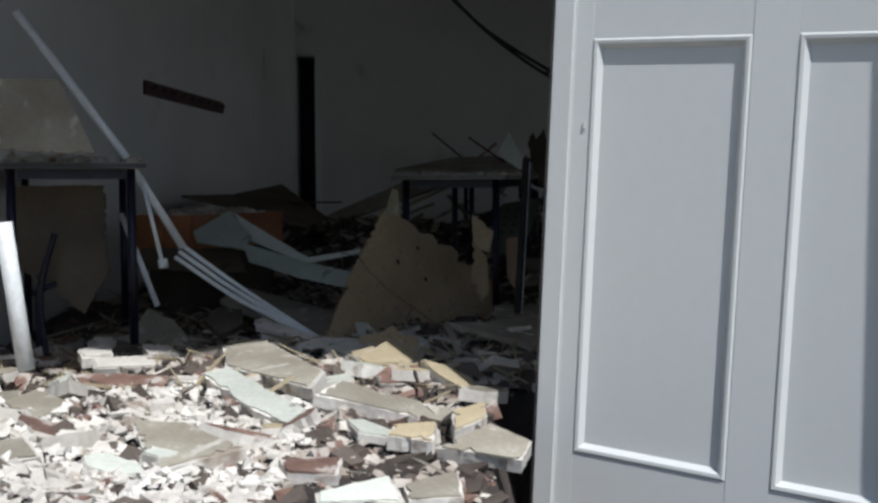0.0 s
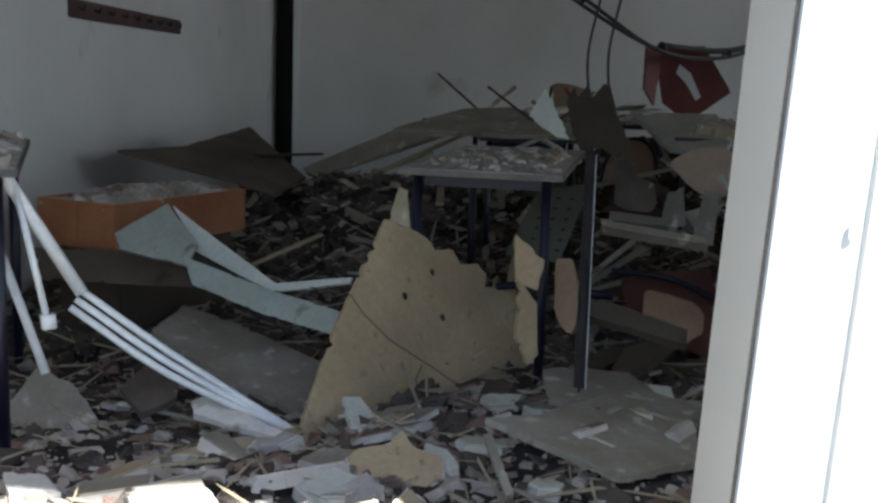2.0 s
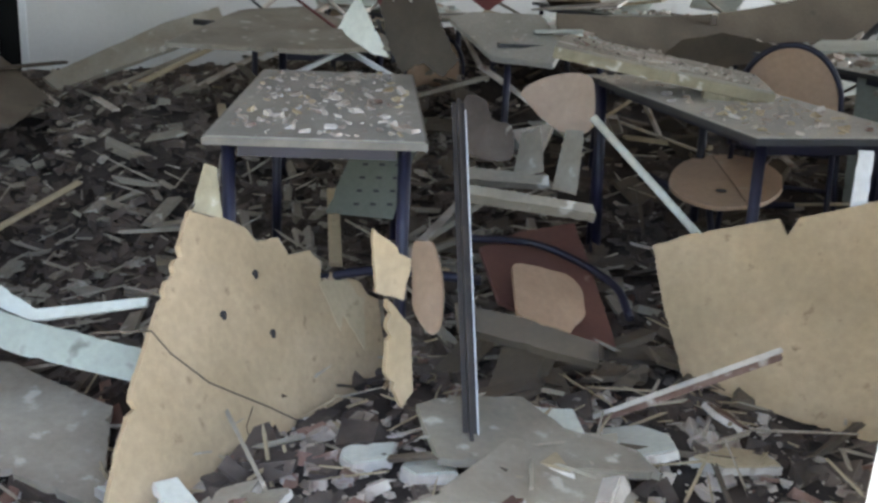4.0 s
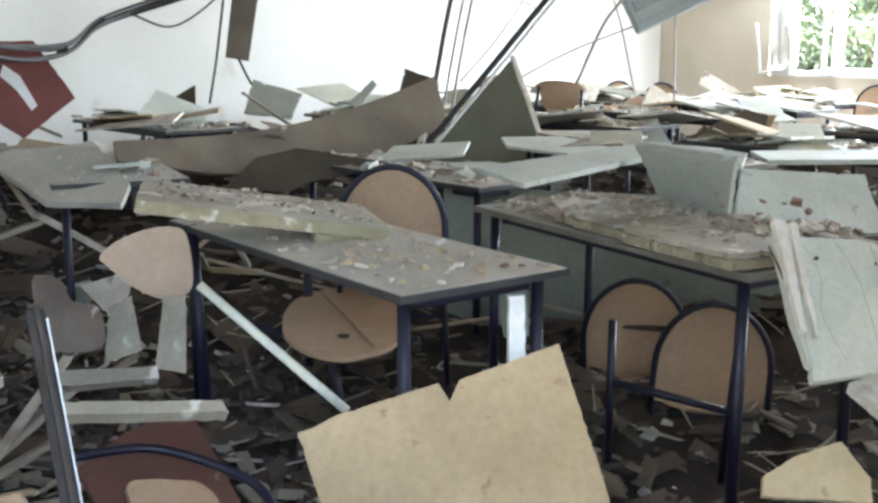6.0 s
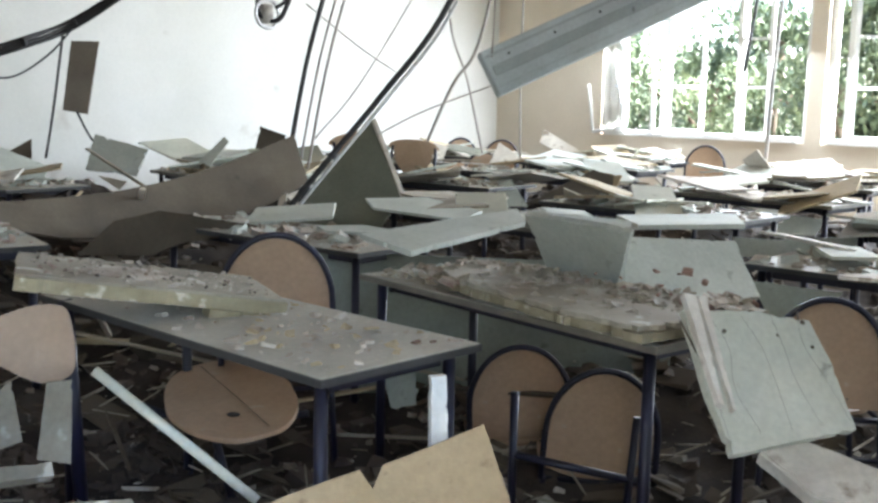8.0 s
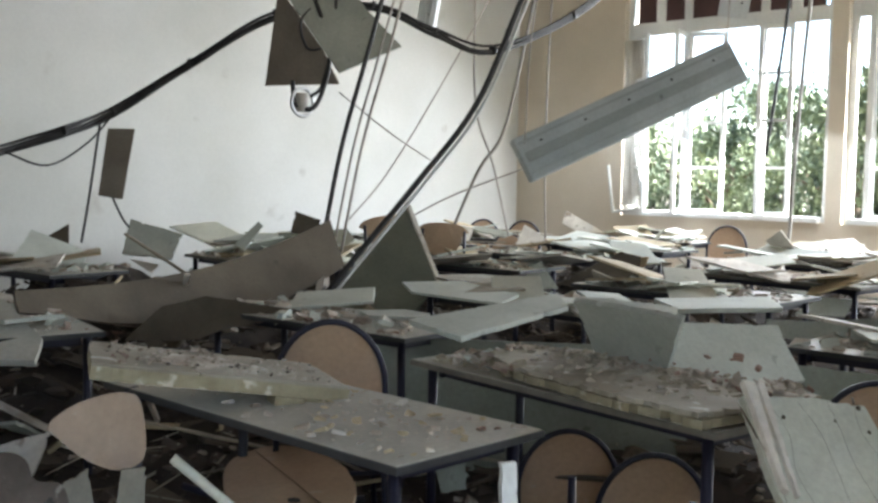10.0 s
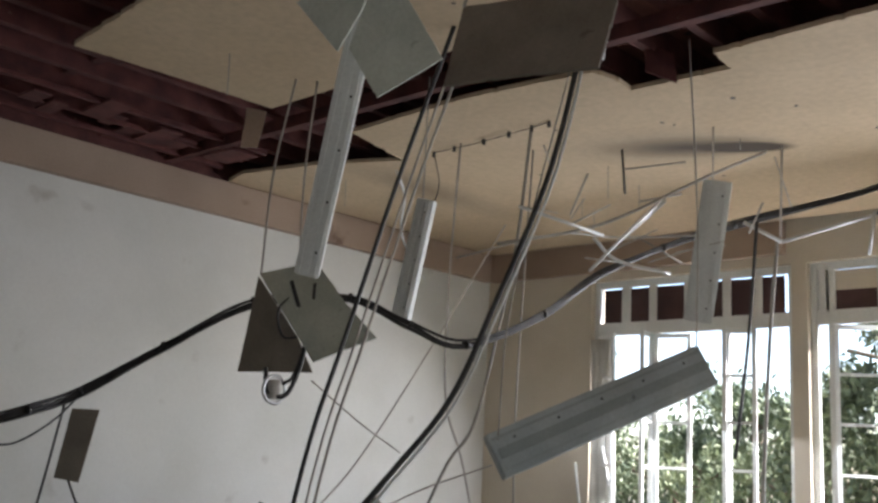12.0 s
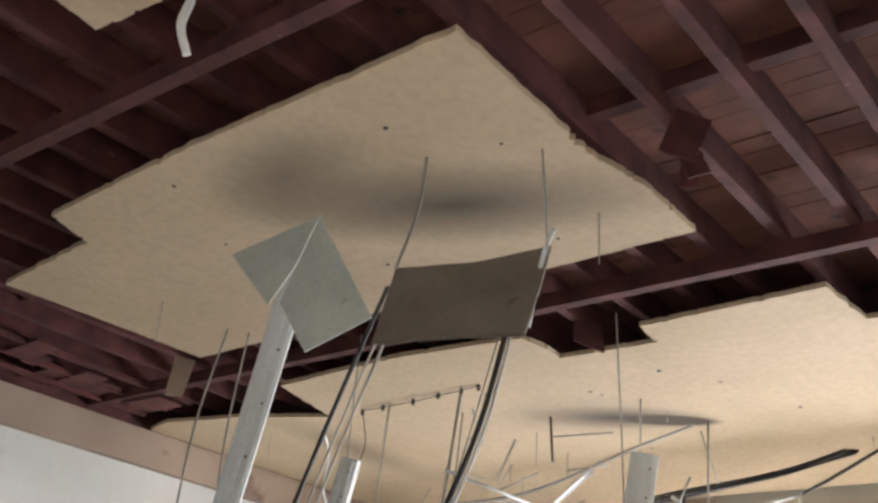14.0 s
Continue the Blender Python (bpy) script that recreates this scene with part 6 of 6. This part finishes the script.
grid([(5.42, 8.0, 3.37), (6.08, 7.68, 3.24)], 0.013, M_ALU)
grid([(5.6, 8.35, 3.15), (6.15, 7.75, 3.35), (6.63, 7.11, 3.75), (6.96, 6.75, 3.99)], 0.013, M_CONDUIT)
grid([(6.15, 7.57, 3.2), (6.44, 7.35, 3.55)], 0.016, M_ALU)
grid([(6.0, 7.75, 2.95), (6.2, 7.5, 3.3), (6.44, 7.35, 3.58)], 0.014, M_ALU)
grid([(6.05, 7.75, 3.22), (6.25, 7.66, 3.07), (6.65, 7.42, 3.01)], 0.015, M_ALU)
grid([(7.19, 7.06, 3.5), (7.35, 6.81, 3.34)], 0.016, M_ALU)
grid([(7.35, 6.81, 3.34), (7.76, 6.21, 3.58)], 0.016, M_ALU)
grid([(7.35, 6.82, 3.38), (7.36, 6.8, 4.15)], 0.010, M_CONDUIT)
grid([(7.36, 6.85, 3.36), (7.42, 6.95, 2.6), (7.5, 7.05, 1.6), (7.55, 7.1, 0.8)], 0.016, M_CONDUIT)
grid([(7.2, 6.95, 3.5), (7.25, 7.05, 2.6), (7.3, 7.2, 1.6)], 0.014, M_CABLE)
grid([(5.3, 8.5, 3.0), (5.9, 8.0, 3.25), (6.6, 7.9, 3.35), (7.3, 7.4, 3.45)], 0.008, M_CONDUIT)
grid([(6.2, 7.6, 3.95), (6.25, 7.6, 3.6)], 0.010, M_CABLE)
grid([(7.0, 6.7, 3.95), (7.3, 6.7, 3.6)], 0.006, M_CONDUIT)
grid([(7.76, 6.21, 3.58), (7.95, 6.0, 3.75), (8.3, 5.6, 4.1)], 0.014, M_CABLE)
grid([(7.74, 6.2, 3.6), (7.72, 6.25, 3.25)], 0.014, M_ALU)
grid([(4.6, 8.5, 3.52), (5.0, 8.8, 3.45), (5.5, 9.3, 3.3), (5.7, 9.2, 2.95)], 0.009, M_ALU)
wire = [(5.907, 9.36, 4.142), (5.88, 9.1, 4.13), (5.86, 8.75, 4.128), (5.82, 8.45, 4.128), (5.80, 8.2, 4.132), (5.789, 8.02, 4.142)]
grid(wire, 0.004, M_CABLE, "thin wire pinned along the ceiling")
grid([(5.907, 9.36, 4.142), (5.6, 9.0, 3.7), (5.3, 8.85, 3.35)], 0.005, M_CABLE, "thin wire pinned along the ceiling")
for x, y, z in wire:
    tagged(part("wire_clip", block(x - 0.01, y - 0.01, 4.10, x + 0.01, y + 0.01, 4.149), M_CABLE), "small dark clip holding a wire", "clip")
for k in range(7):
    x, y = rnd.uniform(5.6, 9.2), rnd.uniform(5.2, 10.8)
    l = rnd.uniform(0.08, 0.3)
    cable("wire", [(x, y, 4.155), (x + 0.01, y, 4.15 - l)], 0.004, M_CONDUIT, "thin hanger wire dangling from the ceiling")
for x, y in ((3.4, 9.0), (3.75, 5.75)):
    cable("wire", [(x, y, 4.155), (x + 0.01, y, 3.85)], 0.004, M_CONDUIT, "thin hanger wire dangling from the ceiling")
for k in range(15):
    x, y, z = rnd.uniform(5.5, 7.4), rnd.uniform(6.8, 8.5), rnd.uniform(3.15, 3.75)
    a, l = rnd.uniform(0, 6.28), rnd.uniform(0.2, 0.6)
    grid([(x, y, z), (x + l * math.cos(a), y + l * math.sin(a), z + rnd.uniform(-0.15, 0.25))], rnd.choice((0.004, 0.006, 0.009)), rnd.choice((M_CONDUIT, M_ALU)))
# torn ceiling straps
tagged(part("torn_strap", tube([(1.32, 6.35, 4.35), (1.36, 6.3, 4.2), (1.33, 6.28, 4.02), (1.38, 6.27, 3.9)], 0.02, 6), M_FRAME), "pale torn strap hanging from the joists", "strap")
tagged(part("torn_strap", tube([(0.98, 7.9, 4.3), (1.0, 7.85, 4.15), (0.97, 7.83, 4.0), (0.98, 7.82, 3.9)], 0.022, 6), M_FRAME), "pale torn strap hanging from the joists", "strap")
board("hanging_lath", pose(4.25, 9.80, 3.98, 80, 5, -40), [(-0.07, -0.17), (0.06, -0.15), (0.08, 0.18), (-0.08, 0.18)], 0.012, M_BAND, "brown torn lath hanging from the ceiling edge", 0.01)
for x, y, w, a in ((3.35, 5.05, 0.09, 20), (3.5, 5.1, 0.06, -15), (3.62, 5.15, 0.05, 8)):
    board("hanging_lath", pose(x, y, 4.2, 78, a, -50), [(-w, -0.16), (w, -0.14), (w, 0.16), (-w, 0.16)], 0.012, M_JOIST, "dark torn lath hanging between joists", 0.01)
board("hanging_lath", pose(5.35, 6.75, 4.2, 70, 10, -30), [(-0.12, -0.12), (0.12, -0.12), (0.1, 0.14), (-0.12, 0.14)], 0.012, M_JOIST, "dark torn lath hanging between joists", 0.01)
